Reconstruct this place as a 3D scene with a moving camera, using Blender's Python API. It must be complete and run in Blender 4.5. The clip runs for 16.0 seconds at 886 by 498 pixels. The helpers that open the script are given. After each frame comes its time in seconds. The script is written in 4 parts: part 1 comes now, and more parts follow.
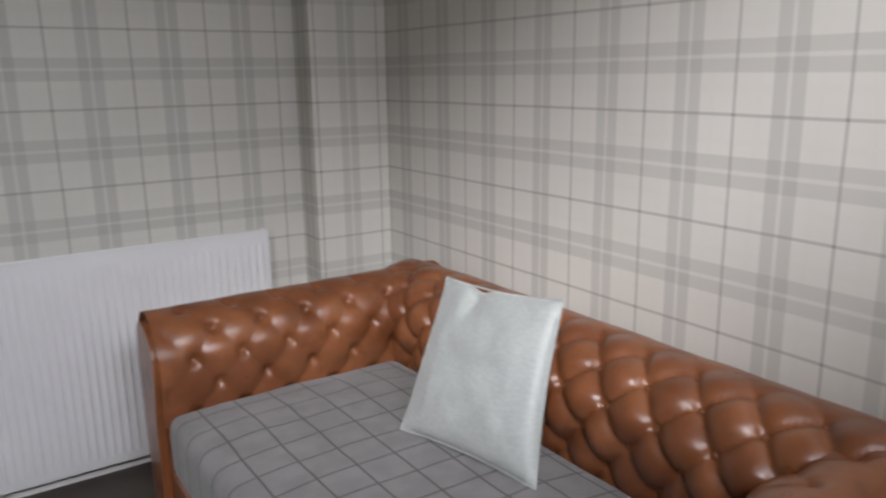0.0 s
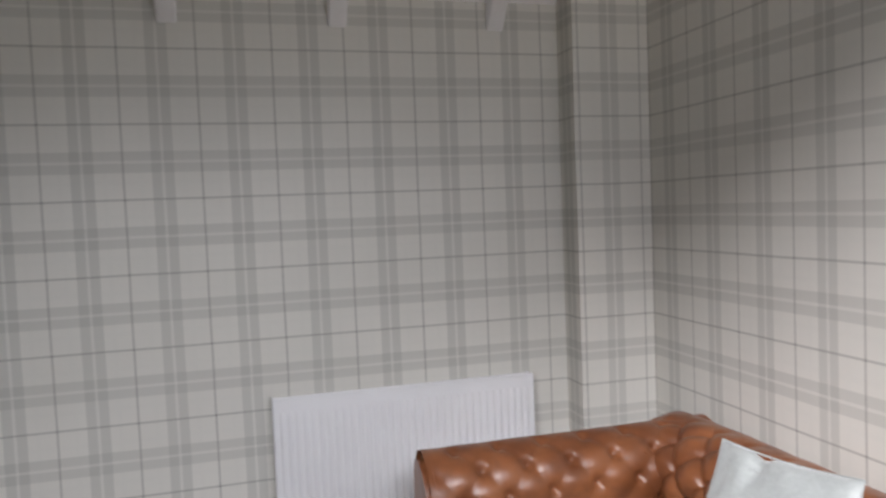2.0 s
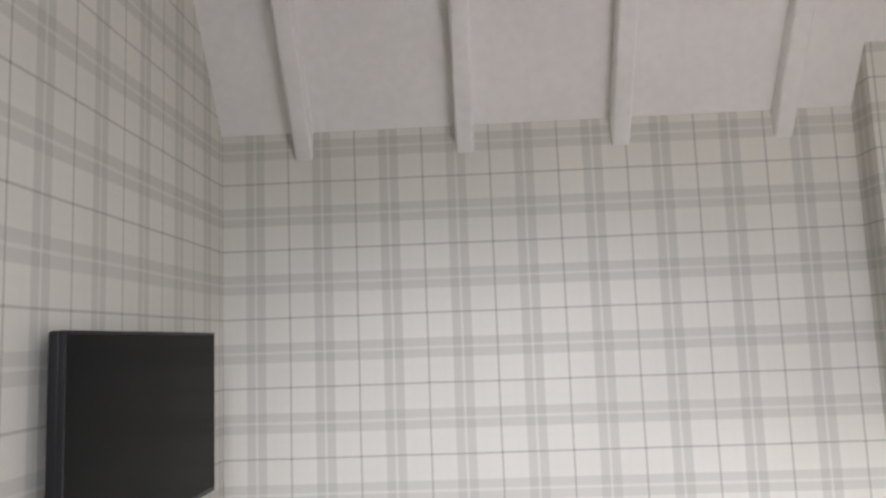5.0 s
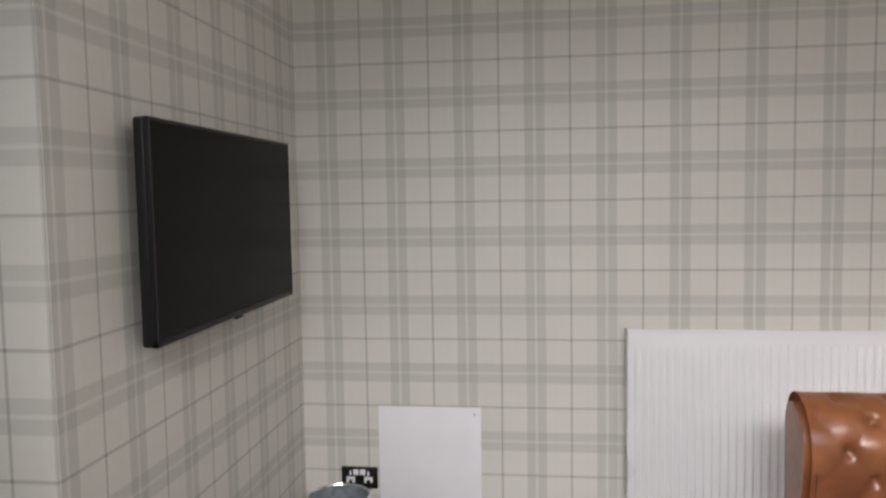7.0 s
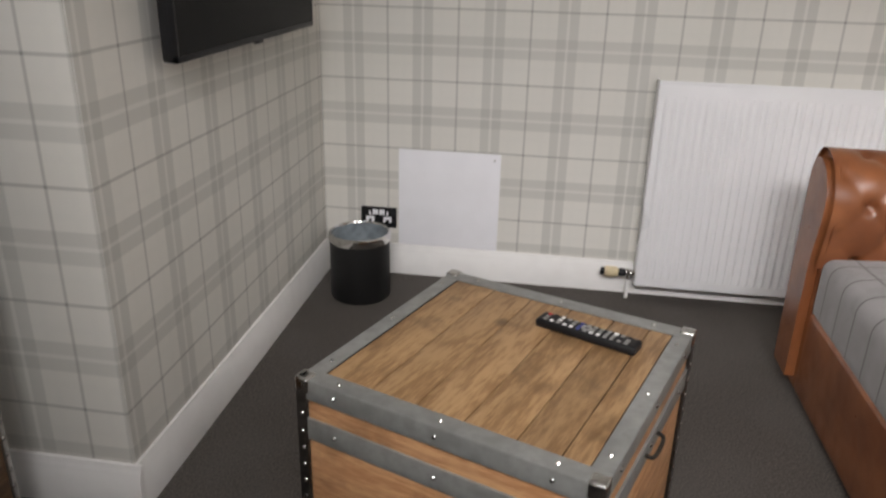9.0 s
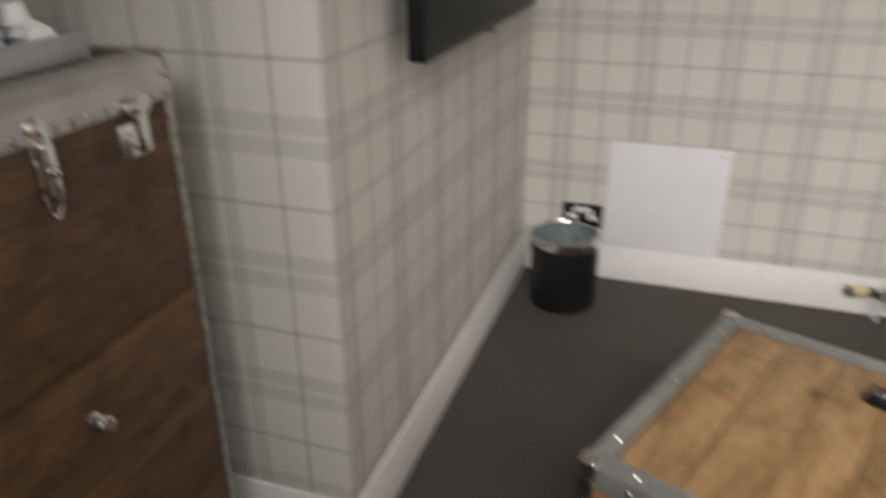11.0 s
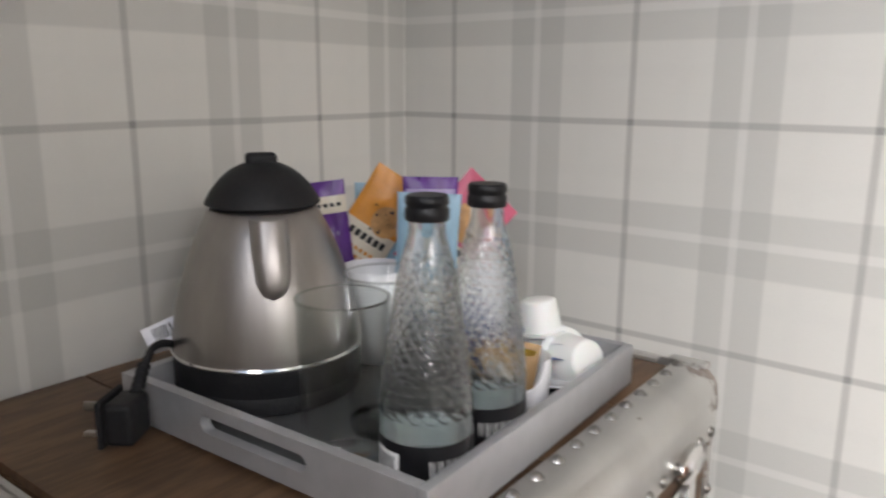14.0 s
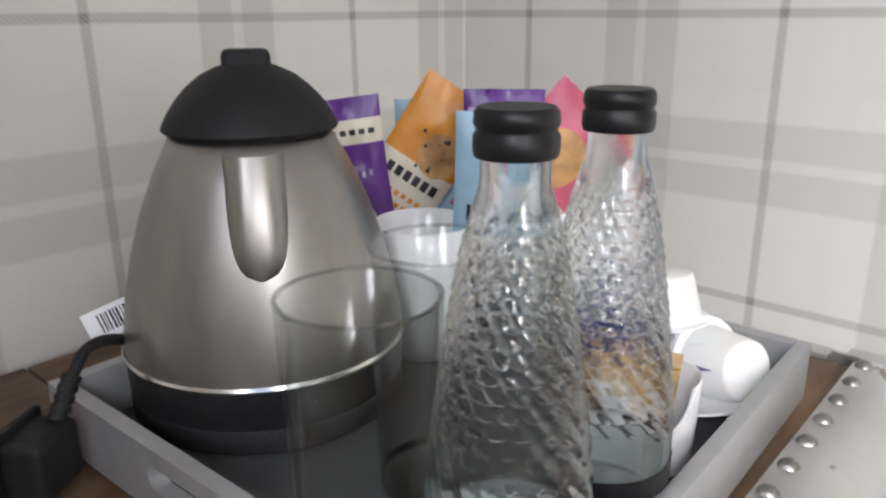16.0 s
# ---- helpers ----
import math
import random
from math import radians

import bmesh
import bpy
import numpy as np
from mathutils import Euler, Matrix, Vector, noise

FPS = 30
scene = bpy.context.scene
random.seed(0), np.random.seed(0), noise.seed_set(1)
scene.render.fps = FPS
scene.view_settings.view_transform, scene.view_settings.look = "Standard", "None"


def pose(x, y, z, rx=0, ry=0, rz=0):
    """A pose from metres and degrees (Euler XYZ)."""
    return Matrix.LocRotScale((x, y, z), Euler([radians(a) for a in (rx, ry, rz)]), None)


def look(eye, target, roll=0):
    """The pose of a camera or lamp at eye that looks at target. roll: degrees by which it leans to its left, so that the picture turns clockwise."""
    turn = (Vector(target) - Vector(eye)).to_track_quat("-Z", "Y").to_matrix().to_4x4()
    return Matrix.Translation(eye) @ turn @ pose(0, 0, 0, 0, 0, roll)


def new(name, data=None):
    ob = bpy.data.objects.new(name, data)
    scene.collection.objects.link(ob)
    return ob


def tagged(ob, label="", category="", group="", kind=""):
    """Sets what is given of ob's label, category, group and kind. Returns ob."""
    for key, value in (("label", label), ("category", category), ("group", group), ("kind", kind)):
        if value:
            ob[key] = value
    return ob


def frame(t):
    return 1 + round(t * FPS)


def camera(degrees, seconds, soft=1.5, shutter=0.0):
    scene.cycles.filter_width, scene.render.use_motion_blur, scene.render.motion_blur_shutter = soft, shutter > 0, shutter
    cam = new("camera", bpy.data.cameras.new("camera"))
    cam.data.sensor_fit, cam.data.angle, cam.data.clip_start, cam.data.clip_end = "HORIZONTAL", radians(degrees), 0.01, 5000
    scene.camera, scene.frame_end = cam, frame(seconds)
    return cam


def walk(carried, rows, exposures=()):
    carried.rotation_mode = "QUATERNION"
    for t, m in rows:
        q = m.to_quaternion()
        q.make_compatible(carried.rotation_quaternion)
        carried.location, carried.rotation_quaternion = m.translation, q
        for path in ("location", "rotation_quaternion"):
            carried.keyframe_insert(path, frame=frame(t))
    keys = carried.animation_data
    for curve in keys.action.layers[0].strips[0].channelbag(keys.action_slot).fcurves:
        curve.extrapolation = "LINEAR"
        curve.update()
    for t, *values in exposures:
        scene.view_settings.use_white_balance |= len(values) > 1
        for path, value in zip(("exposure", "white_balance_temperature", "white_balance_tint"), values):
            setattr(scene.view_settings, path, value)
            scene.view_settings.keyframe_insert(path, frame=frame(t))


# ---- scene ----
cam = camera(61.0, 16.0, soft=2.2, shutter=0.5)
PATH = [
    (0, (1.236, -2.818, 1.428), (2.328, -1.205, 0.973), -0.8),
    (0.5, (1.205, -2.822, 1.451), (2.161, -1.11, 1.059), -1.3),
    (1, (1.182, -2.827, 1.469), (2.023, -1.034, 1.189), -1.9),
    (1.5, (1.147, -2.828, 1.497), (1.831, -0.957, 1.314), -2.4),
    (2, (1.163, -2.847, 1.516), (1.692, -0.922, 1.409), -2.3),
    (2.5, (1.139, -2.855, 1.499), (1.549, -0.898, 1.526), -2.3),
    (3, (1.145, -2.87, 1.521), (1.456, -0.9, 1.678), -2.5),
    (3.5, (1.117, -2.88, 1.53), (1.355, -0.916, 1.824), -2.8),
    (4, (1.115, -2.876, 1.505), (1.237, -0.91, 1.849), -2.3),
    (4.2, (1.087, -2.891, 1.506), (1.152, -0.92, 1.837), -2.3),
    (6.3, (0.959, -2.868, 1.406), (0.756, -0.879, 1.418), -1.2),
    (6.5, (0.966, -2.868, 1.389), (0.741, -0.881, 1.358), -1.1),
    (7, (0.948, -2.857, 1.349), (0.69, -0.879, 1.208), -1.0),
    (7.5, (0.944, -2.846, 1.348), (0.665, -0.887, 1.056), -0.3),
    (8, (0.947, -2.849, 1.307), (0.701, -0.902, 0.919), -0.2),
    (8.5, (0.938, -2.85, 1.275), (0.691, -0.949, 0.704), 0.5),
    (8.7, (0.93, -2.845, 1.262), (0.676, -0.971, 0.613), 1.1),
    (10.8, (0.615, -2.665, 1.274), (0.2, -0.934, 0.363), 0.5),
    (11, (0.58, -2.613, 1.29), (-0.013, -0.896, 0.454), -0.4),
    (11.5, (0.483, -2.491, 1.313), (-0.37, -0.819, 0.622), -0.3),
    (12, (0.39, -2.444, 1.33), (-0.605, -0.836, 0.678), -0.2),
    (12.5, (0.227, -2.385, 1.347), (-0.771, -0.745, 0.787), 0.0),
    (13, (0.093, -2.36, 1.356), (-0.902, -0.687, 0.892), -0.7),
    (13.5, (0.039, -2.371, 1.364), (-1.011, -0.725, 0.932), 0.1),
    (14, (0.009, -2.386, 1.368), (-1.17, -0.828, 0.94), 0.4),
    (14.5, (-0.049, -2.364, 1.363), (-1.297, -0.859, 0.942), 0.5),
    (15, (-0.113, -2.304, 1.352), (-1.352, -0.81, 0.872), 0.6),
    (15.5, (-0.132, -2.262, 1.341), (-1.357, -0.777, 0.8), 0.1),
    (16, (-0.142, -2.213, 1.329), (-1.404, -0.784, 0.723), -0.4),
]
LIGHT = [
    (0, -0.3, 6500, 14), (1, -0.35, 6400, 14), (2, -0.05, 6500, 15), (3, 0.2, 6600, 15), (3.5, 0.65, 6600, 14), (4, 1.0, 6500, 15), (4.2, 1.05, 6500, 15),
    (6.5, 0.25, 6900, 15), (8.5, 0.15, 7000, 15), (11, 0.15, 7300, 13), (12, 0.4, 7600, 14), (12.6, 0.65, 7500, 14), (13.2, 1.0, 7000, 13), (14, 1.3, 6800, 15),
    (15, 1.35, 6900, 15), (16, 1.7, 6600, 14),
]
walk(cam, [(t, look(eye, target, roll)) for t, eye, target, roll in PATH], LIGHT)

# ---- light ----
world = bpy.data.worlds.new("world")
scene.world = world
world.use_nodes = True
sky = world.node_tree.nodes.new("ShaderNodeTexSky")
sky.sky_type, sky.sun_disc = "NISHITA", False
sky.sun_elevation, sky.sun_rotation = radians(31), radians(219)
world.node_tree.links.new(sky.outputs[0], world.node_tree.nodes["Background"].inputs[0])
world.node_tree.nodes["Background"].inputs[1].default_value = 0.08


def area_lamp(name, m, sx, sy, watts, colour):
    data = bpy.data.lights.new(name, "AREA")
    data.shape, data.size, data.size_y, data.energy, data.color = "RECTANGLE", sx, sy, watts, colour
    ob = new(name, data)
    ob.matrix_world = m
    return ob


# added lamps for daylight through the unseen roof window in the slope behind the walk
sky_light = area_lamp("roof_window_fill", look((1.10, -3.64, 2.08), (1.08, -3.64 + 0.83, 2.08 - 0.56)), 1.5, 1.0, 20, (0.93, 0.96, 1.0))
sky_light.data.spread = radians(62)
area_lamp("roof_window_fill", look((2.36, -3.62, 2.09), (2.36, -3.62 + 0.814, 2.09 - 0.58)), 0.70, 1.06, 26, (0.93, 0.96, 1.0))
sun = bpy.data.lights.new("overcast_sun", "SUN")
sun.energy, sun.angle, sun.color = 4.4, radians(20), (0.97, 0.98, 1.0)
new("overcast_sun", sun).matrix_world = look((0.0, -6.0, 5.0), (4.0, -1.0, 1.1))

# ---- materials ----


class Nodes:
    def __init__(self, name):
        self.mat = bpy.data.materials.new(name)
        self.mat.use_nodes = True
        self.tree = self.mat.node_tree
        self.bsdf = self.tree.nodes["Principled BSDF"]

    def add(self, kind, **values):
        n = self.tree.nodes.new(kind)
        for k, v in values.items():
            setattr(n, k, v)
        return n

    def put(self, socket, value):
        if isinstance(value, bpy.types.NodeSocket):
            self.tree.links.new(value, socket)
        else:
            socket.default_value = value

    def math(self, op, a, b=0.0, c=0.0):
        n = self.add("ShaderNodeMath", operation=op)
        for s, v in zip(n.inputs, (a, b, c)):
            self.put(s, v)
        return n.outputs[0]

    def mix(self, fac, a, b, blend="MIX"):
        n = self.add("ShaderNodeMix", data_type="RGBA", blend_type=blend)
        self.put(n.inputs[0], fac)
        self.put(n.inputs[6], a if isinstance(a, bpy.types.NodeSocket) else (*a, 1))
        self.put(n.inputs[7], b if isinstance(b, bpy.types.NodeSocket) else (*b, 1))
        return n.outputs[2]

    def noise(self, scale, detail=4, stretch=(1, 1, 1), where="Object"):
        tc = self.add("ShaderNodeTexCoord")
        mp = self.add("ShaderNodeMapping")
        mp.inputs["Scale"].default_value = stretch
        self.put(mp.inputs[0], tc.outputs[where])
        n = self.add("ShaderNodeTexNoise")
        n.inputs["Scale"].default_value, n.inputs["Detail"].default_value = scale, detail
        self.put(n.inputs[0], mp.outputs[0])
        return n.outputs[0]

    def ramp(self, v, lo, hi):
        n = self.add("ShaderNodeMapRange", interpolation_type="SMOOTHSTEP")
        self.put(n.inputs[0], v)
        n.inputs[1].default_value, n.inputs[2].default_value = lo, hi
        return n.outputs[0]

    def bump(self, height, strength=0.2, distance=0.01):
        n = self.add("ShaderNodeBump")
        n.inputs["Strength"].default_value, n.inputs["Distance"].default_value = strength, distance
        self.put(n.inputs["Height"], height)
        self.put(self.bsdf.inputs["Normal"], n.outputs[0])

    def set(self, colour=None, rough=None, metal=None, **more):
        if colour is not None:
            self.put(self.bsdf.inputs["Base Color"], colour if isinstance(colour, bpy.types.NodeSocket) else (*colour, 1))
        if rough is not None:
            self.put(self.bsdf.inputs["Roughness"], rough)
        if metal is not None:
            self.put(self.bsdf.inputs["Metallic"], metal)
        for k, v in more.items():
            self.put(self.bsdf.inputs[k.replace("_", " ")], v)
        return self.mat


PITCH = 0.265  # one repeat of the tartan


def wallpaper(name, axis, offset):
    """Cream tartan paper: charcoal hairlines, paired grey-green bands with a white thread between them."""
    n = Nodes(name)
    geo = n.add("ShaderNodeNewGeometry")
    sep = n.add("ShaderNodeSeparateXYZ")
    n.put(sep.inputs[0], geo.outputs["Position"])
    wob = n.math("MULTIPLY", n.math("SUBTRACT", n.noise(2.2, 2), 0.5), 0.006)
    masks = []
    for socket, off in ((sep.outputs[axis], offset), (sep.outputs[2], 0.0)):
        f = n.math("FRACT", n.math("DIVIDE", n.math("ADD", n.math("SUBTRACT", socket, off - 500 * PITCH), wob), PITCH))
        d = n.math("ABSOLUTE", n.math("SUBTRACT", f, 0.5))  # 0 mid-band, 0.5 at the hairline
        line = n.ramp(d, 0.480, 0.491)
        band = n.math("SUBTRACT", 1.0, n.ramp(d, 0.134, 0.150))
        thread = n.math("SUBTRACT", 1.0, n.ramp(d, 0.012, 0.024))
        soft = n.math("SUBTRACT", n.ramp(d, 0.23, 0.25), n.ramp(d, 0.29, 0.31))
        masks.append((line, n.math("MULTIPLY", band, n.math("SUBTRACT", 1.0, thread)), thread, soft))
    (lu, bu, tu, su), (lv, bv, tv, sv) = masks
    # diagonal twill inside the printed threads
    uv = n.math("ADD", sep.outputs[axis], sep.outputs[2])
    twill = n.math("FRACT", n.math("MULTIPLY", uv, 210.0))
    twill = n.math("MULTIPLY_ADD", twill, 0.35, 0.72)
    fine = n.noise(160, 2)
    blotch = n.noise(1.7, 3)
    col = n.mix(n.ramp(blotch, 0.3, 0.7), (0.66, 0.643, 0.592), (0.71, 0.692, 0.64))
    band_amt = n.math("MINIMUM", n.math("ADD", n.math("MULTIPLY", bu, 0.60), n.math("MULTIPLY", bv, 0.54)), 0.95)
    col = n.mix(band_amt, col, (0.475, 0.470, 0.435))
    soft_amt = n.math("MULTIPLY", n.math("MAXIMUM", su, sv), 0.05)
    col = n.mix(soft_amt, col, (0.5, 0.5, 0.47))
    col = n.mix(n.math("MULTIPLY", n.math("MAXIMUM", tu, tv), 0.40), col, (0.62, 0.605, 0.57))
    line_amt = n.math("MULTIPLY", n.math("ADD", n.math("MULTIPLY", lu, 0.40), n.math("MULTIPLY", lv, 0.40)), twill)
    col = n.mix(n.math("MINIMUM", line_amt, 0.95), col, (0.13, 0.125, 0.12))
    n.bump(n.math("ADD", fine, n.math("MULTIPLY", twill, 0.2)), 0.12, 0.002)
    return n.set(col, n.math("MULTIPLY_ADD", fine, 0.15, 0.6))


def plain(name, colour, rough=0.5, metal=0.0, vary=0.12, scale=30, bump=0.08, stretch=(1, 1, 1), **more):
    n = Nodes(name)
    a, b = n.noise(scale, 4, stretch), n.noise(scale * 0.12, 3)
    k = n.math("ADD", n.math("MULTIPLY", a, 0.5), n.math("MULTIPLY", b, 0.5))
    dark = tuple(c * (1 - vary) for c in colour)
    light = tuple(min(1, c * (1 + vary)) for c in colour)
    if bump:
        n.bump(a, bump, 0.004)
    return n.set(n.mix(n.ramp(k, 0.35, 0.65), dark, light), n.math("MULTIPLY_ADD", b, 0.2, rough - 0.1), metal, **more)


def timber(name, dark, light, rough, grain=(1, 14, 14), knots=True):
    n = Nodes(name)
    info = n.add("ShaderNodeObjectInfo")
    tc = n.add("ShaderNodeTexCoord")
    mp = n.add("ShaderNodeMapping")
    mp.inputs["Scale"].default_value = grain
    shift = n.add("ShaderNodeVectorMath", operation="SCALE")
    comb = n.add("ShaderNodeCombineXYZ")
    for s in comb.inputs:
        n.put(s, info.outputs["Random"])
    n.put(shift.inputs[0], comb.outputs[0])
    shift.inputs["Scale"].default_value = 37
    vadd = n.add("ShaderNodeVectorMath", operation="ADD")
    n.put(vadd.inputs[0], tc.outputs["Object"])
    n.put(vadd.inputs[1], shift.outputs[0])
    n.put(mp.inputs[0], vadd.outputs[0])
    g = n.add("ShaderNodeTexNoise")
    g.inputs["Scale"].default_value, g.inputs["Detail"].default_value, g.inputs["Distortion"].default_value = 5, 7, 1.2
    n.put(g.inputs[0], mp.outputs[0])
    fine = n.add("ShaderNodeTexNoise")
    fine.inputs["Scale"].default_value = 26
    n.put(fine.inputs[0], mp.outputs[0])
    blot = n.add("ShaderNodeTexNoise")
    blot.inputs["Scale"].default_value, blot.inputs["Detail"].default_value = 9, 4
    n.put(blot.inputs[0], vadd.outputs[0])
    k = n.math("ADD", n.math("MULTIPLY", g.outputs[0], 0.6), n.math("MULTIPLY", fine.outputs[0], 0.4))
    col = n.mix(n.ramp(k, 0.38, 0.62), dark, light)
    col = n.mix(n.math("MULTIPLY", n.ramp(blot.outputs[0], 0.52, 0.72), 0.6), col, tuple(c * 0.45 for c in dark))
    if knots:
        v = n.add("ShaderNodeTexVoronoi")
        v.inputs["Scale"].default_value = 5.5
        n.put(v.inputs[0], vadd.outputs[0])
        spot = n.math("SUBTRACT", 1.0, n.ramp(v.outputs["Distance"], 0.05, 0.16))
        col = n.mix(n.math("MULTIPLY", spot, 0.75), col, tuple(c * 0.25 for c in dark))
    tone = n.math("MULTIPLY_ADD", info.outputs["Random"], 0.3, 0.85)
    hsv = n.add("ShaderNodeHueSaturation")
    n.put(hsv.inputs["Value"], tone)
    n.put(hsv.inputs["Color"], col)
    n.bump(k, 0.25, 0.003)
    return n.set(hsv.outputs[0], rough)


def plaid_fabric():
    n = Nodes("grey_checked_wool")
    geo = n.add("ShaderNodeNewGeometry")
    sep = n.add("ShaderNodeSeparateXYZ")
    n.put(sep.inputs[0], geo.outputs["Position"])
    nsep = n.add("ShaderNodeSeparateXYZ")
    n.put(nsep.inputs[0], geo.outputs["Normal"])
    wob = n.math("MULTIPLY", n.math("SUBTRACT", n.noise(7, 2), 0.5), 0.008)
    lines = []
    for i, off, p in ((0, 1.785, 0.108), (1, 0.0, 0.108)):
        f = n.math("FRACT", n.math("DIVIDE", n.math("ADD", n.math("ADD", sep.outputs[i], 300 * p - off), wob), p))
        d = n.math("ABSOLUTE", n.math("SUBTRACT", f, 0.5))
        facing = n.math("SUBTRACT", 1.0, n.ramp(n.math("ABSOLUTE", nsep.outputs[i]), 0.75, 0.9))
        lines.append(n.math("MULTIPLY", n.ramp(d, 0.463, 0.480), facing))
    weave = n.noise(420, 2)
    col = n.mix(n.ramp(n.noise(14, 4), 0.3, 0.7), (0.18, 0.172, 0.172), (0.225, 0.216, 0.216))
    col = n.mix(n.math("MULTIPLY", weave, 0.3), col, (0.15, 0.145, 0.145))
    col = n.mix(n.math("MULTIPLY", n.math("MAXIMUM", *lines), 0.85), col, (0.055, 0.045, 0.045))
    n.bump(weave, 0.35, 0.002)
    return n.set(col, 0.9, Sheen_Weight=0.2)


def carpet_material():
    n = Nodes("charcoal_carpet")
    a, b = n.noise(190, 4), n.noise(3.0, 4)
    col = n.mix(n.ramp(a, 0.3, 0.7), (0.034, 0.029, 0.025), (0.120, 0.104, 0.091))
    col = n.mix(n.math("MULTIPLY", n.ramp(b, 0.4, 0.7), 0.3), col, (0.105, 0.096, 0.088))
    n.bump(a, 0.7, 0.006)
    return n.set(col, 0.95)


def leather_material():
    n = Nodes("tan_leather")
    pores, cloud, streak = n.noise(260, 3), n.noise(7, 4), n.noise(24, 5)
    col = n.mix(n.ramp(cloud, 0.32, 0.68), (0.148, 0.048, 0.018), (0.245, 0.088, 0.034))
    col = n.mix(n.math("MULTIPLY", n.ramp(streak, 0.5, 0.75), 0.35), col, (0.12, 0.04, 0.018))
    n.bump(n.math("ADD", n.math("MULTIPLY", pores, 0.4), streak), 0.14, 0.004)
    return n.set(col, n.math("MULTIPLY_ADD", streak, 0.26, 0.20), Coat_Weight=0.15, Coat_Roughness=0.25)


def brushed(name, colour, rough, stretch):
    n = Nodes(name)
    a, b = n.noise(60, 4, stretch), n.noise(5, 3)
    n.bump(a, 0.06, 0.002)
    c = n.mix(n.ramp(a, 0.3, 0.7), tuple(v * 0.88 for v in colour), colour)
    return n.set(c, n.math("MULTIPLY_ADD", b, 0.16, rough - 0.08), 1.0)


def worn_metal():
    n = Nodes("aged_aluminium")
    a, b, c = n.noise(45, 5), n.noise(6, 4), n.noise(120, 2, (1, 0.08, 1))
    col = n.mix(n.ramp(b, 0.3, 0.7), (0.44, 0.43, 0.41), (0.60, 0.59, 0.56))
    rust = n.math("MULTIPLY", n.ramp(n.math("ADD", n.math("MULTIPLY", a, 0.55), n.math("MULTIPLY", b, 0.45)), 0.61, 0.66), 0.7)
    col = n.mix(rust, col, (0.14, 0.085, 0.05))
    n.bump(n.math("ADD", a, c), 0.12, 0.003)
    return n.set(col, n.math("MULTIPLY_ADD", rust, 0.3, 0.29), n.math("MULTIPLY_ADD", rust, -0.75, 0.88))


def thin_glass(name, tint=0.97, base=0.05):
    """A thin pane or drinking glass: clear, with a gloss that grows at the rim."""
    n = Nodes(name)
    clear = n.add("ShaderNodeBsdfTransparent")
    clear.inputs[0].default_value = (tint, tint * 1.012, tint * 1.01, 1)
    gloss = n.add("ShaderNodeBsdfGlossy")
    gloss.inputs["Roughness"].default_value = 0.03
    edge = n.add("ShaderNodeLayerWeight")
    mix = n.add("ShaderNodeMixShader")
    n.put(mix.inputs[0], n.math("MULTIPLY_ADD", n.math("POWER", edge.outputs["Facing"], 3.5), 0.5, base))
    n.put(mix.inputs[1], clear.outputs[0])
    n.put(mix.inputs[2], gloss.outputs[0])
    n.put(n.tree.nodes["Material Output"].inputs[0], mix.outputs[0])
    return n.mat


def bottle_glass(name):
    """Clear glass full of water, with a gloss that grows at the rim."""
    n = Nodes(name)
    n.set((0.96, 0.985, 0.98), 0.0, Transmission_Weight=1.0, IOR=1.33)
    clear = n.add("ShaderNodeBsdfTransparent")
    clear.inputs[0].default_value = (0.92, 0.945, 0.94, 1)
    mix = n.add("ShaderNodeMixShader")
    mix.inputs[0].default_value = 0.66
    n.put(mix.inputs[1], clear.outputs[0])
    n.put(mix.inputs[2], n.bsdf.outputs[0])
    gloss = n.add("ShaderNodeBsdfGlossy")
    gloss.inputs["Roughness"].default_value = 0.06
    edge = n.add("ShaderNodeLayerWeight")
    top = n.add("ShaderNodeMixShader")
    n.put(top.inputs[0], n.math("MULTIPLY_ADD", n.math("POWER", edge.outputs["Facing"], 3.0), 0.45, 0.05))
    n.put(top.inputs[1], mix.outputs[0])
    n.put(top.inputs[2], gloss.outputs[0])
    n.put(n.tree.nodes["Material Output"].inputs[0], top.outputs[0])
    return n.mat


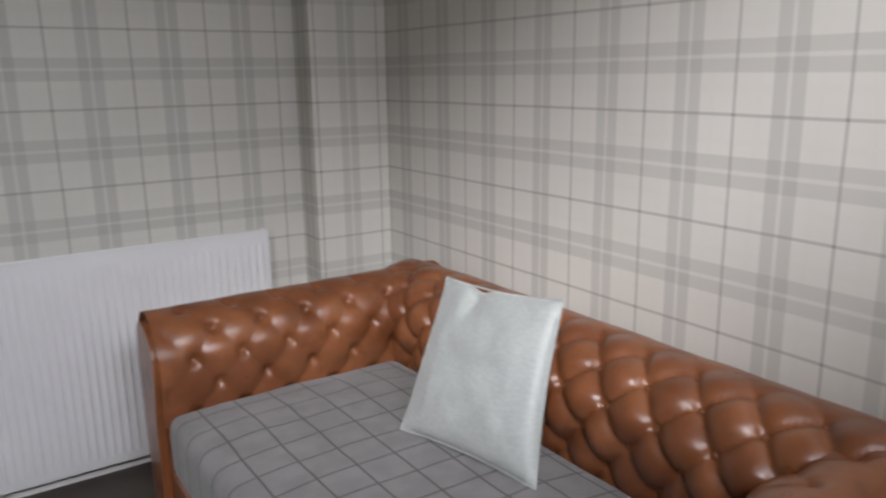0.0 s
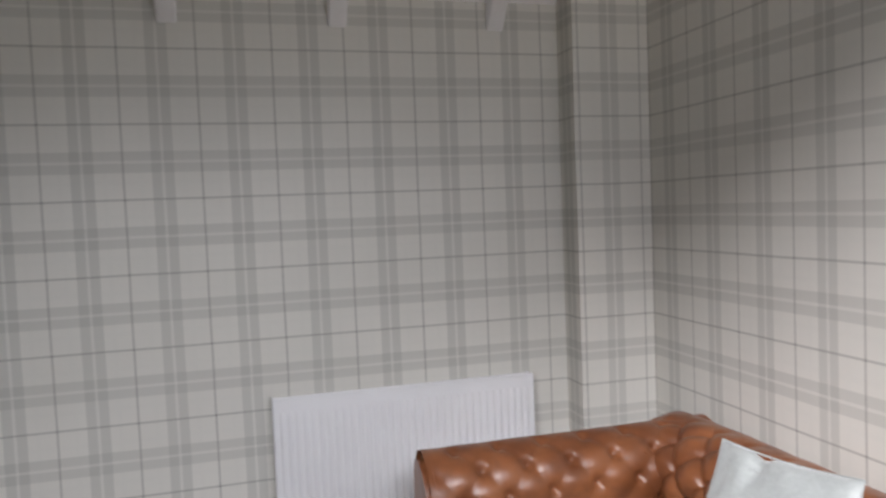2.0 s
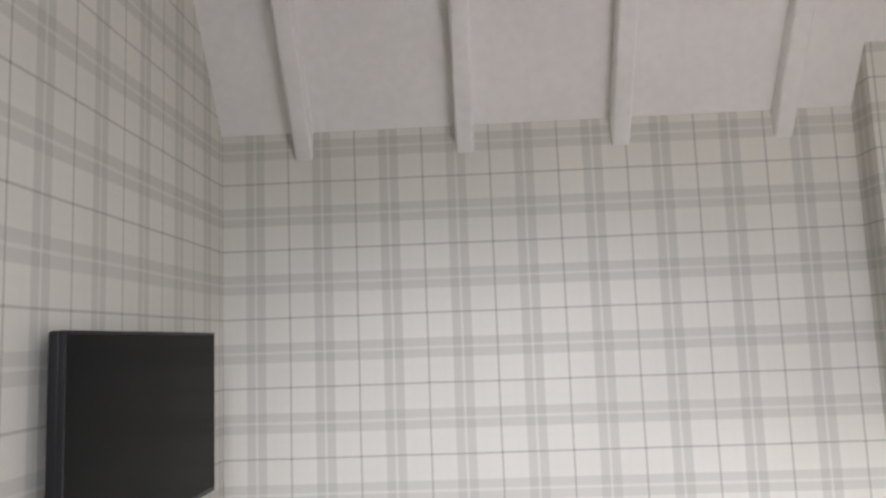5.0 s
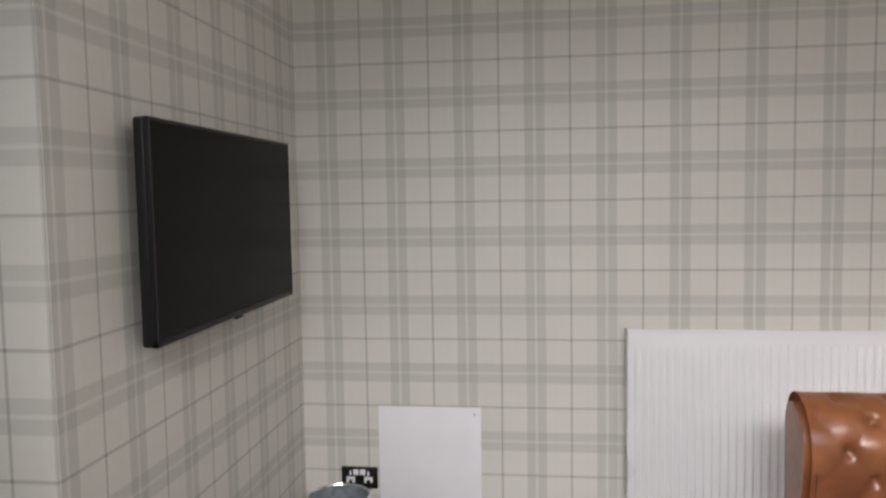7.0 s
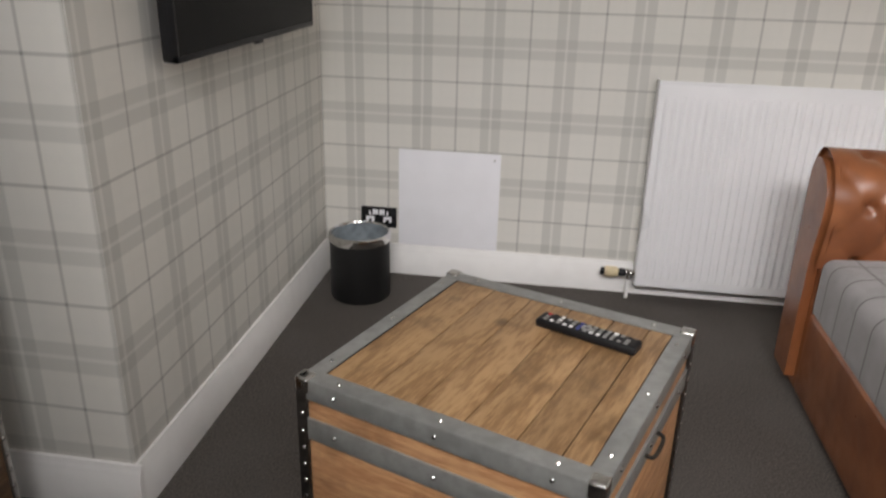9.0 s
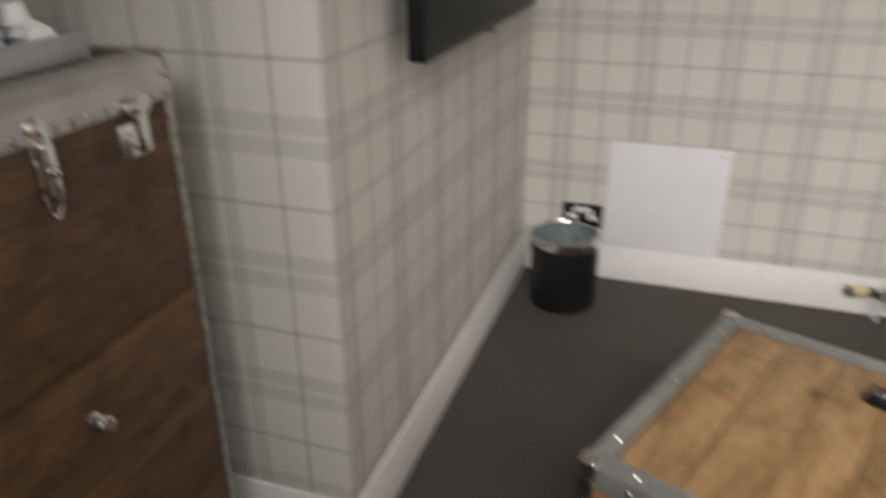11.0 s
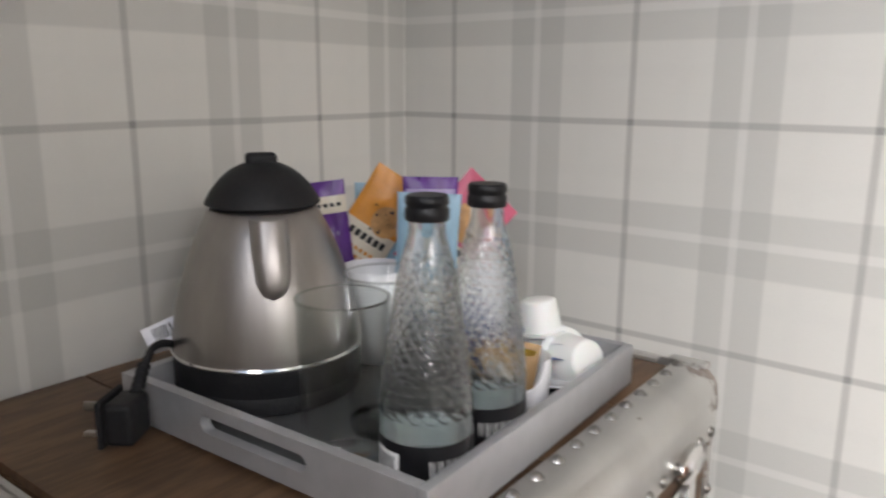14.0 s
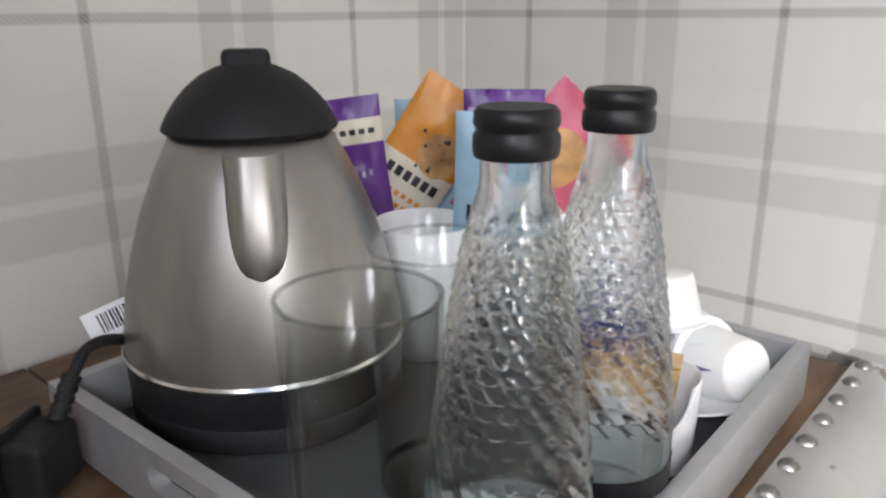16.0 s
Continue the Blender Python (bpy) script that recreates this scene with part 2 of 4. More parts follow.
M = dict(
    paper_back=wallpaper("tartan_paper_back", 0, 0.0),
    paper_alcove=wallpaper("tartan_paper_alcove", 0, -0.102),
    paper_tv=wallpaper("tartan_paper_screen_wall", 1, -1.355),
    paper_left=wallpaper("tartan_paper_left", 1, -1.688),
    paper_right=wallpaper("tartan_paper_right", 1, -1.207),
    paper_column=wallpaper("tartan_paper_column", 0, 2.48),
    paper_column_side=wallpaper("tartan_paper_column_side", 1, -0.2),
    paint=plain("white_gloss_paint", (0.78, 0.77, 0.75), 0.4, vary=0.03, scale=18, bump=0.05),
    ceiling=plain("white_ceiling_paint", (0.87, 0.855, 0.85), 0.75, vary=0.03, scale=25, bump=0.25),
    enamel=plain("white_enamel", (0.80, 0.80, 0.81), 0.3, vary=0.02, scale=9, bump=0.02),
    carpet=carpet_material(),
    leather=leather_material(),
    wool=plaid_fabric(),
    satin=plain("silver_satin", (0.40, 0.425, 0.415), 0.5, vary=0.08, scale=60, bump=0.09, stretch=(1, 1, 2), Sheen_Weight=0.3),
    black=plain("black_plastic", (0.008, 0.008, 0.009), 0.42, vary=0.2, scale=80, bump=0.04, Specular_IOR_Level=0.3),
    matt_black=plain("matt_black_plastic", (0.010, 0.010, 0.011), 0.6, vary=0.2, scale=200, bump=0.15, Specular_IOR_Level=0.35),
    bin_black=plain("black_leatherette", (0.006, 0.006, 0.006), 0.55, vary=0.25, scale=120, bump=0.2),
    screen=plain("dark_screen_glass", (0.006, 0.006, 0.006), 0.2, vary=0.1, scale=3, bump=0.0, Specular_IOR_Level=0.05),
    chrome=plain("chrome", (0.72, 0.71, 0.69), 0.16, 1.0, vary=0.06, scale=40, bump=0.03),
    steel=brushed("brushed_steel", (0.37, 0.345, 0.325), 0.38, (1, 1, 0.06)),
    aluminium=worn_metal(),
    grey_metal=plain("grey_painted_metal", (0.27, 0.272, 0.26), 0.45, 0.35, vary=0.16, scale=40, bump=0.1),
    dark_metal=plain("tarnished_and_shade_metal", (0.07, 0.062, 0.055), 0.4, 0.8, vary=0.3, scale=60, bump=0.15),
    old_wood=timber("dark_stained_pine", (0.080, 0.043, 0.021), (0.150, 0.083, 0.041), 0.6, (7, 1.0, 7)),
    pine=timber("waxed_pine", (0.21, 0.115, 0.050), (0.36, 0.220, 0.108), 0.5, (6, 1.0, 6)),
    orange_pine=timber("fresh_pine", (0.42, 0.20, 0.09), (0.60, 0.34, 0.17), 0.5, (1.2, 1.2, 12), False),
    tray=plain("silver_painted_wood", (0.42, 0.425, 0.435), 0.34, 0.5, vary=0.05, scale=70, bump=0.06),
    tray_bed=plain("dark_grey_painted_wood", (0.075, 0.077, 0.080), 0.4, 0.1, vary=0.08, scale=70, bump=0.06),
    china=plain("white_china", (0.80, 0.80, 0.81), 0.16, vary=0.02, scale=10, bump=0.0),
    pot=plain("white_pot_plastic", (0.82, 0.82, 0.79), 0.4, vary=0.03, scale=30, bump=0.05, Subsurface_Weight=0.1),
    glass=thin_glass("clear_glass", 0.985, 0.022),
    thick_glass=thin_glass("thick_glass", 0.90, 0.10),
    dimpled=bottle_glass("dimpled_bottle_glass"),
    liner=plain("grey_bin_liner", (0.19, 0.22, 0.24), 0.35, vary=0.3, scale=30, bump=0.6),
    white_card=plain("white_backing_sheet", (0.84, 0.84, 0.87), 0.5, vary=0.02, scale=12, bump=0.04),
    ivory=plain("ivory_plastic", (0.62, 0.52, 0.33), 0.45, vary=0.1, scale=40),
    rivet=plain("dull_rivet_metal", (0.33, 0.32, 0.30), 0.33, 1.0, vary=0.2, scale=60, bump=0.1),
    brass=plain("nickel_pins", (0.52, 0.49, 0.45), 0.32, 1.0, vary=0.1, scale=40),
    purple=plain("purple_foil", (0.10, 0.025, 0.21), 0.32, vary=0.2, scale=50, bump=0.3),
    lilac=plain("lilac_foil", (0.36, 0.30, 0.50), 0.4, vary=0.1, scale=50, bump=0.2),
    orange=plain("orange_foil", (0.62, 0.25, 0.03), 0.36, vary=0.15, scale=50, bump=0.3),
    cream=plain("cream_foil", (0.68, 0.62, 0.50), 0.4, vary=0.06, scale=50, bump=0.3),
    biscuit=plain("printed_biscuit", (0.50, 0.27, 0.10), 0.5, vary=0.3, scale=90, bump=0.1),
    sky_foil=plain("pale_blue_foil", (0.27, 0.43, 0.54), 0.36, vary=0.1, scale=50, bump=0.3),
    pink=plain("pink_foil", (0.52, 0.10, 0.17), 0.36, vary=0.15, scale=50, bump=0.3),
    yellow=plain("yellow_sachet", (0.72, 0.50, 0.05), 0.45, vary=0.1, scale=50, bump=0.2),
    blue=plain("blue_sachet", (0.03, 0.05, 0.22), 0.4, vary=0.15, scale=50, bump=0.2),
    brown_paper=plain("brown_sachet", (0.42, 0.27, 0.13), 0.55, vary=0.15, scale=70, bump=0.2),
    label_grey=plain("grey_label_paper", (0.36, 0.40, 0.40), 0.6, vary=0.06, scale=60, bump=0.03),
    ink=plain("black_ink", (0.014, 0.012, 0.012), 0.5, vary=0.1, bump=0.0),
    white_ink=plain("white_ink", (0.75, 0.75, 0.74), 0.5, vary=0.05, bump=0.0),
    red=plain("red_rubber", (0.4, 0.03, 0.03), 0.5, vary=0.1),
)

# ---- mesh helpers ----


def add_box(bm, x0, x1, y0, y1, z0, z1, bevel=0.0, seg=2):
    made = bmesh.ops.create_cube(bm, size=1, matrix=Matrix.Translation(((x0 + x1) / 2, (y0 + y1) / 2, (z0 + z1) / 2)) @ Matrix.Diagonal((abs(x1 - x0), abs(y1 - y0), abs(z1 - z0), 1)))
    if bevel:
        edges = list({e for v in made["verts"] for e in v.link_edges})
        bmesh.ops.bevel(bm, geom=edges, offset=bevel, segments=seg, profile=0.6, affect="EDGES", clamp_overlap=True)
    return bm


def box(*a, **k):
    return add_box(bmesh.new(), *a, **k)


def lathe(profile, steps=40, close=False):
    """Turn (radius, height) pairs about the z axis."""
    bm = bmesh.new()
    rings = []
    for r, z in profile:
        if r < 1e-6:
            rings.append([bm.verts.new((0, 0, z))])
        else:
            rings.append([bm.verts.new((r * math.cos(2 * math.pi * i / steps), r * math.sin(2 * math.pi * i / steps), z)) for i in range(steps)])
    pairs = list(zip(rings, rings[1:])) + ([(rings[-1], rings[0])] if close else [])
    for a, b in pairs:
        for i in range(steps):
            j = (i + 1) % steps
            vs = [a[i % len(a)], a[j % len(a)], b[j % len(b)], b[i % len(b)]]
            vs = list(dict.fromkeys(vs))
            if len(vs) > 2:
                bm.faces.new(vs)
    bmesh.ops.recalc_face_normals(bm, faces=bm.faces)
    return bm


def tube(points, radius, steps=10):
    """A round bar along a smooth line through the points."""
    bm = bmesh.new()
    pts = [Vector(p) for p in points]
    rings = []
    for i, p in enumerate(pts):
        way = (pts[min(i + 1, len(pts) - 1)] - pts[max(i - 1, 0)]).normalized()
        q = way.to_track_quat("Z", "Y")
        rings.append([bm.verts.new(p + q @ Vector((radius * math.cos(2 * math.pi * k / steps), radius * math.sin(2 * math.pi * k / steps), 0))) for k in range(steps)])
    for a, b in zip(rings, rings[1:]):
        for k in range(steps):
            bm.faces.new((a[k], a[(k + 1) % steps], b[(k + 1) % steps], b[k]))
    bm.faces.new(rings[0][::-1])
    bm.faces.new(rings[-1])
    return bm


def spline(points, n=8):
    """Catmull-Rom line through the points."""
    p = [Vector(q) for q in points]
    p = [2 * p[0] - p[1]] + p + [2 * p[-1] - p[-2]]
    out = []
    for i in range(1, len(p) - 2):
        for k in range(n):
            t = k / n
            out.append(0.5 * (2 * p[i] + (p[i + 1] - p[i - 1]) * t + (2 * p[i - 1] - 5 * p[i] + 4 * p[i + 1] - p[i + 2]) * t * t + (3 * p[i] - p[i - 1] - 3 * p[i + 1] + p[i + 2]) * t ** 3))
    out.append(p[-2])
    return out


def surface(f, nu, nv, wrap=False):
    """A grid of f(u, v), both from 0 to 1."""
    bm = bmesh.new()
    g = [[bm.verts.new(f(i / nu, j / nv)) for j in range(nv + 1)] for i in range(nu + 1)]
    for i in range(nu):
        for j in range(nv):
            bm.faces.new((g[i][j], g[i + 1][j], g[i + 1][j + 1], g[i][j + 1]))
    return bm


def prism(outline, y0, y1, plane="xz"):
    """An outline pushed from y0 to y1 across its plane."""
    bm = bmesh.new()
    make = {"xz": lambda a, b, c: (a, c, b), "yz": lambda a, b, c: (c, a, b), "xy": lambda a, b, c: (a, b, c)}[plane]
    r0 = [bm.verts.new(make(a, b, y0)) for a, b in outline]
    r1 = [bm.verts.new(make(a, b, y1)) for a, b in outline]
    bm.faces.new(r0)
    bm.faces.new(r1[::-1])
    for i in range(len(outline)):
        j = (i + 1) % len(outline)
        bm.faces.new((r0[i], r0[j], r1[j], r1[i]))
    bmesh.ops.recalc_face_normals(bm, faces=bm.faces)
    return bm


def merge(*bms):
    out = bmesh.new()
    for b in bms:
        data = bpy.data.meshes.new("tmp")
        b.to_mesh(data)
        out.from_mesh(data)
        bpy.data.meshes.remove(data)
        b.free()
    return out


def moved(bm, m):
    bmesh.ops.transform(bm, matrix=m, verts=bm.verts)
    return bm


def mesh(name, bm, smooth=True, angle=40):
    data = bpy.data.meshes.new(name)
    bm.normal_update()
    for f in bm.faces:
        f.smooth = smooth
    if smooth:
        for e in bm.edges:
            if len(e.link_faces) == 2 and e.calc_face_angle(0) > radians(angle):
                e.smooth = False
    bm.to_mesh(data)
    bm.free()
    return data


def part(name, bm, material, parent=None, label="", smooth=True, angle=40):
    ob = new(name, mesh(name, bm, smooth, angle))
    ob.data.materials.append(material)
    if parent is not None:
        ob.parent = parent
    if label:
        tagged(ob, label)
    return ob


def shared(name, data, m, parent):
    ob = new(name, data)
    ob.parent = parent
    ob.matrix_local = m
    return ob


def thing(name, label, category, m=None, group=""):
    ob = new(name)
    ob.empty_display_size = 0.05
    if m is not None:
        ob.matrix_world = m
    return tagged(ob, label, category, group)


def structure(name, bm, material, label, category, smooth=False):
    return tagged(part(name, bm, material, smooth=smooth), label, category, kind="structure")


# ---- setting ----
SOUTH, RIGHT, LEFT, ALCOVE = -4.2, 2.785, -0.722, -1.515
FLAT = 3.3
KNEE = -(FLAT - 2.32) / 1.4  # where the slope meets the flat ceiling

structure("floor", box(LEFT - 0.2, RIGHT + 0.2, SOUTH - 0.5, 0.2, -0.1, 0), M["carpet"], "dark charcoal fitted carpet over the whole floor", "carpet")
structure("wall_north", box(0, 2.462, 0, 0.15, 0, 2.6), M["paper_back"], "cream tartan wallpapered gable wall behind the radiator", "wall")
structure("wall_screen", box(-0.15, 0, ALCOVE + 0.004, 0.15, 0, FLAT + 0.1), M["paper_tv"], "cream tartan wallpapered wall that carries the television", "wall")
structure("wall_alcove", box(LEFT, -0.003, ALCOVE, ALCOVE + 0.15, 0, FLAT + 0.1), M["paper_alcove"], "cream tartan wallpapered return wall beside the trunk", "wall")
structure("wall_west", box(LEFT - 0.15, LEFT, SOUTH, ALCOVE + 0.15, 0, FLAT + 0.1), M["paper_left"], "cream tartan wallpapered wall behind the trunk", "wall")
structure("wall_east", box(RIGHT, RIGHT + 0.15, SOUTH, 0.15, 0, FLAT + 0.1), M["paper_right"], "cream tartan wallpapered wall behind the sofa", "wall")
column = tagged(new("wall_column"), "boxed-in corner column covered in tartan wallpaper", "column", kind="structure")
part("column_face", box(2.462, RIGHT, -0.142, 0.0, 0, 2.7), M["paper_column"], column, smooth=False)
part("column_side", box(2.459, 2.462, -0.1415, 0.0, 0, 2.7), M["paper_column_side"], column, smooth=False)


structure("wall_south", box(LEFT - 0.15, RIGHT + 0.15, SOUTH - 0.15, SOUTH, 0, 1.2), M["paper_back"], "low cream tartan wallpapered wall under the roof slope", "wall")


def south_slope():
    """The far roof slope, with a deep roof window through it."""
    bm = bmesh.new()
    x0, x1 = -0.27, 2.73
    s0, s1, length = 0.70, 1.76, 3.4
    for a, b, c, d in ((LEFT - 0.15, x0, 0, length), (x1, RIGHT + 0.15, 0, length), (x0, x1, 0, s0), (x0, x1, s1, length)):
        add_box(bm, a, b, c, d, 0, 0.34)
    # local y runs down the slope, z outward
    down = Vector((0, -0.581, -0.814))
    out = Vector((0, -0.814, 0.581))
    m = Matrix(((1, 0, 0), (0, down.y, out.y), (0, down.z, out.z))).to_4x4()
    return moved(bm, Matrix.Translation((0, -2.40, FLAT)) @ m)


structure("ceiling_south", south_slope(), M["ceiling"], "white painted roof slope with a roof window", "ceiling")


def ceiling_mesh():
    top = [(0.15, 2.32 - 0.21), (0.15, 2.6), (KNEE, FLAT + 0.25), (-2.5, FLAT + 0.25), (-2.5, FLAT + 0.002), (KNEE, FLAT + 0.002)]
    return prism(top, 0.0, RIGHT, "yz")


structure("ceiling", ceiling_mesh(), M["ceiling"], "white painted sloping attic ceiling", "ceiling")
structure("ceiling_alcove", box(LEFT - 0.15, 0, -2.5, ALCOVE, FLAT + 0.004, FLAT + 0.2), M["ceiling"], "white painted flat ceiling over the alcove", "ceiling")

SLOPE = math.atan(1.4)
along = Vector((0, -math.cos(SLOPE), math.sin(SLOPE)))
for cx, start in ((0.331, 0.0), (0.967, 0.0), (1.571, 0.0), (2.193, 0.0), (2.752, 0.13)):
    bm = box(-0.036, 0.036, -0.066, 0.06, -0.10, 1.35, bevel=0.012, seg=3)
    q = Matrix(((1, 0, 0), (0, math.sin(SLOPE), -math.cos(SLOPE)), (0, math.cos(SLOPE), math.sin(SLOPE)))).to_4x4()
    base = Vector((cx, 0, 2.32)) + along * (start / math.cos(SLOPE))
    # cut to stay in front of the gable wall
    moved(bm, Matrix.Translation(base) @ q)
    cutter = bmesh.ops.bisect_plane(bm, geom=bm.verts[:] + bm.edges[:] + bm.faces[:], plane_co=(0, -0.001 - start, 0), plane_no=(0, 1, 0), clear_outer=True)
    bmesh.ops.holes_fill(bm, edges=bm.edges)
    tagged(part("ceiling_beam", bm, M["ceiling"]), "white painted rafter running up the sloping ceiling", "beam", "rafters", "structure")


def skirting(name, a, b, out):
    """A moulded board from a to b, standing proud towards out."""
    a, b, out = Vector(a), Vector(b), Vector(out)
    prof = [(0, 0), (0.018, 0), (0.018, 0.092), (0.014, 0.098), (0.014, 0.104), (0.010, 0.112), (0.008, 0.118), (0.006, 0.126), (0, 0.128)]
    bm = bmesh.new()
    rows = [[bm.verts.new(p + out * d + Vector((0, 0, z))) for d, z in prof] for p in (a, b)]
    for i in range(len(prof)):
        j = (i + 1) % len(prof)
        bm.faces.new((rows[0][i], rows[0][j], rows[1][j], rows[1][i]))
    bm.faces.new(rows[0])
    bm.faces.new(rows[1][::-1])
    bmesh.ops.recalc_face_normals(bm, faces=bm.faces)
    structure(name, bm, M["paint"], "white gloss-painted moulded skirting board", "skirting board", smooth=True)


skirting("baseboard", (0.018, 0, 0), (2.459, 0, 0), (0, -1, 0))
skirting("baseboard", (0, ALCOVE, 0), (0, 0, 0), (1, 0, 0))
skirting("baseboard", (LEFT, ALCOVE, 0), (0.018, ALCOVE, 0), (0, -1, 0))
skirting("baseboard", (LEFT, SOUTH, 0), (LEFT, ALCOVE, 0), (1, 0, 0))
skirting("baseboard", (RIGHT, SOUTH, 0), (RIGHT, -0.142, 0), (-1, 0, 0))

win = tagged(new("window_1"), "wide white-framed roof window in a deep shaft", "window", kind="structure")
wm = Matrix.Translation((1.23, -3.115 - 0.814 * 0.30, 2.299 + 0.581 * 0.30)) @ Matrix(((1, 0, 0), (0, -0.581, -0.814), (0, -0.814, 0.581))).to_4x4()
for a, b, c, d in ((-1.50, -1.46, -0.53, 0.53), (1.46, 1.50, -0.53, 0.53), (-1.46, 1.46, -0.53, -0.49), (-1.46, 1.46, 0.49, 0.53)):
    part("window_frame", moved(box(a, b, c, d, -0.03, 0.03, bevel=0.004), wm), M["paint"], win)
pane = part("pane", moved(box(-1.46, 1.46, -0.49, 0.49, -0.003, 0.003), wm), M["glass"], win)
pane.visible_shadow = False

# ---- radiator ----


def radiator():
    x0, x1, z0, z1, yf = 1.262, 2.268, 0.062, 0.848, -0.088
    rad = thing("radiator", "white enamelled double-panel radiator with ribbed front on the wall", "radiator", pose(1.765, -0.055, 0))

    def local(bm):
        return moved(bm, Matrix.Translation((-1.765, 0.055, 0)))

    n = 34
    w = x1 - x0 - 0.03

    def rib(u, v):
        s = u * n
        f = s - math.floor(s)
        h = 0.5 - 0.5 * math.cos(2 * math.pi * f)
        h = min(1, max(0, (h - 0.2) / 0.6))
        end = min(1, v / 0.04, (1 - v) / 0.04)
        return (x0 + 0.015 + u * w, yf - 0.007 * h * end, z0 + 0.03 + v * (z1 - z0 - 0.075))

    part("front_panel", local(merge(surface(rib, n * 8, 24), box(x0, x1, yf - 0.0005, yf + 0.012, z0, z1 - 0.006, bevel=0.004))), M["enamel"], rad, angle=85)
    part("back_panel", local(box(x0, x1, -0.03, -0.02, z0, z1 - 0.006, bevel=0.004)), M["enamel"], rad)
    for a, b in ((x0 - 0.004, x0), (x1, x1 + 0.004)):
        part("side_panel", local(box(a, b, -0.09, -0.018, z0 + 0.01, z1, bevel=0.0015)), M["enamel"], rad)
    for y, dz in ((-0.091, 0.0), (-0.026, -0.020)):
        part("top_rail", local(box(x0, x1, y, y + 0.006, z1 - 0.008 + dz, z1 + 0.004 + dz, bevel=0.0015)), M["enamel"], rad)
    bars = bmesh.new()
    for i in range(54):
        x = x0 + 0.012 + i * (x1 - x0 - 0.024) / 53
        add_box(bars, x - 0.0011, x + 0.0011, -0.084, -0.024, z1 - 0.016, z1 - 0.011)
    part("top_grille", local(bars), M["enamel"], rad, smooth=False)
    # fins coloured dark to paint in the shade seen down through the grille
    fins = bmesh.new()
    for i in range(90):
        x = x0 + 0.015 + i * (x1 - x0 - 0.03) / 89
        add_box(fins, x - 0.0006, x + 0.0006, -0.076, -0.031, z0 + 0.05, z1 - 0.03)
    tagged(part("convector_fins", local(fins), M["dark_metal"], rad, smooth=False), kind="stuff")
    for x in (x0 + 0.12, x1 - 0.12):
        part("wall_bracket", local(box(x, x + 0.03, -0.022, -0.0, z0 + 0.05, z1 - 0.06)), M["enamel"], rad)


def radiator_valve():
    v = thing("radiator_valve", "ivory and black thermostatic valve on a white pipe into the floor", "valve", pose(1.205, -0.062, 0))
    turn = Matrix.Rotation(radians(-90), 4, "Y")
    part("control_head", moved(lathe([(0, 0.038), (0.013, 0.038), (0.019, 0.045), (0.021, 0.06), (0.021, 0.086), (0.016, 0.092), (0, 0.092)], 24), Matrix.Translation((0.03, 0, 0.105)) @ turn), M["ivory"], v, "ivory plastic head")
    part("end_cap", moved(lathe([(0, 0.09), (0.015, 0.09), (0.0155, 0.103), (0.012, 0.107), (0, 0.107)], 20), Matrix.Translation((0.03, 0, 0.105)) @ turn), M["black"], v)
    part("collar", moved(lathe([(0, 0.012), (0.014, 0.012), (0.016, 0.02), (0.016, 0.036), (0.013, 0.041), (0, 0.041)], 20), Matrix.Translation((0.03, 0, 0.105)) @ turn), M["black"], v)
    part("valve_body", merge(tube([(0.012, 0, 0.105), (0.058, 0, 0.105)], 0.009, 14), tube([(0.03, 0, 0.08), (0.03, 0, 0.118)], 0.010, 14), moved(lathe([(0, 0), (0.014, 0), (0.014, 0.012), (0, 0.012)], 6), Matrix.Translation((0.04, 0, 0.105)) @ Matrix.Rotation(radians(90), 4, "Y"))), M["chrome"], v, "chrome body")
    part("pipe", tube([(0.03, 0, 0), (0.03, 0, 0.085)], 0.0075, 14), M["paint"], v)


radiator()
radiator_valve()

# ---- socket and sheet on the wall ----


def wall_socket():
    s = thing("wall_socket", "black double wall socket with white switches above the skirting", "socket", pose(0.226, 0, 0.238))
    part("plate", box(-0.073, 0.073, -0.009, 0, -0.043, 0.043, bevel=0.003), M["black"], s)
    for cx in (-0.036, 0.036):
        part("switch", box(cx * 0.38 - 0.011, cx * 0.38 + 0.011, -0.014, -0.008, 0.012, 0.034, bevel=0.002), M["white_card"], s)
        face = bmesh.new()
        add_box(face, cx - 0.004, cx + 0.004, -0.0105, -0.0068, 0.008, 0.026, bevel=0.001)
        for dx in (-0.012, 0.012):
            add_box(face, cx + dx - 0.0055, cx + dx + 0.0055, -0.0105, -0.0068, -0.02, -0.008, bevel=0.001)
        add_box(face, cx - 0.017, cx + 0.017, -0.0100, -0.0068, -0.009, 0.004, bevel=0.001)
        part("socket_face", face, M["white_card"], s)


wall_socket()
sheet = tagged(part("wall_protector", box(0.308, 0.712, -0.005, 0, 0.129, 0.528, bevel=0.0015), M["white_card"]), "plain glossy white protective sheet stuck on the wallpaper", "wall panel")
part("fixing_screw", moved(lathe([(0, 0), (0.004, 0), (0.003, 0.002), (0, 0.0025)], 12), Matrix.Translation((0.688, -0.005, 0.502)) @ Matrix.Rotation(radians(90), 4, "X")), M["chrome"], sheet)

# ---- television ----


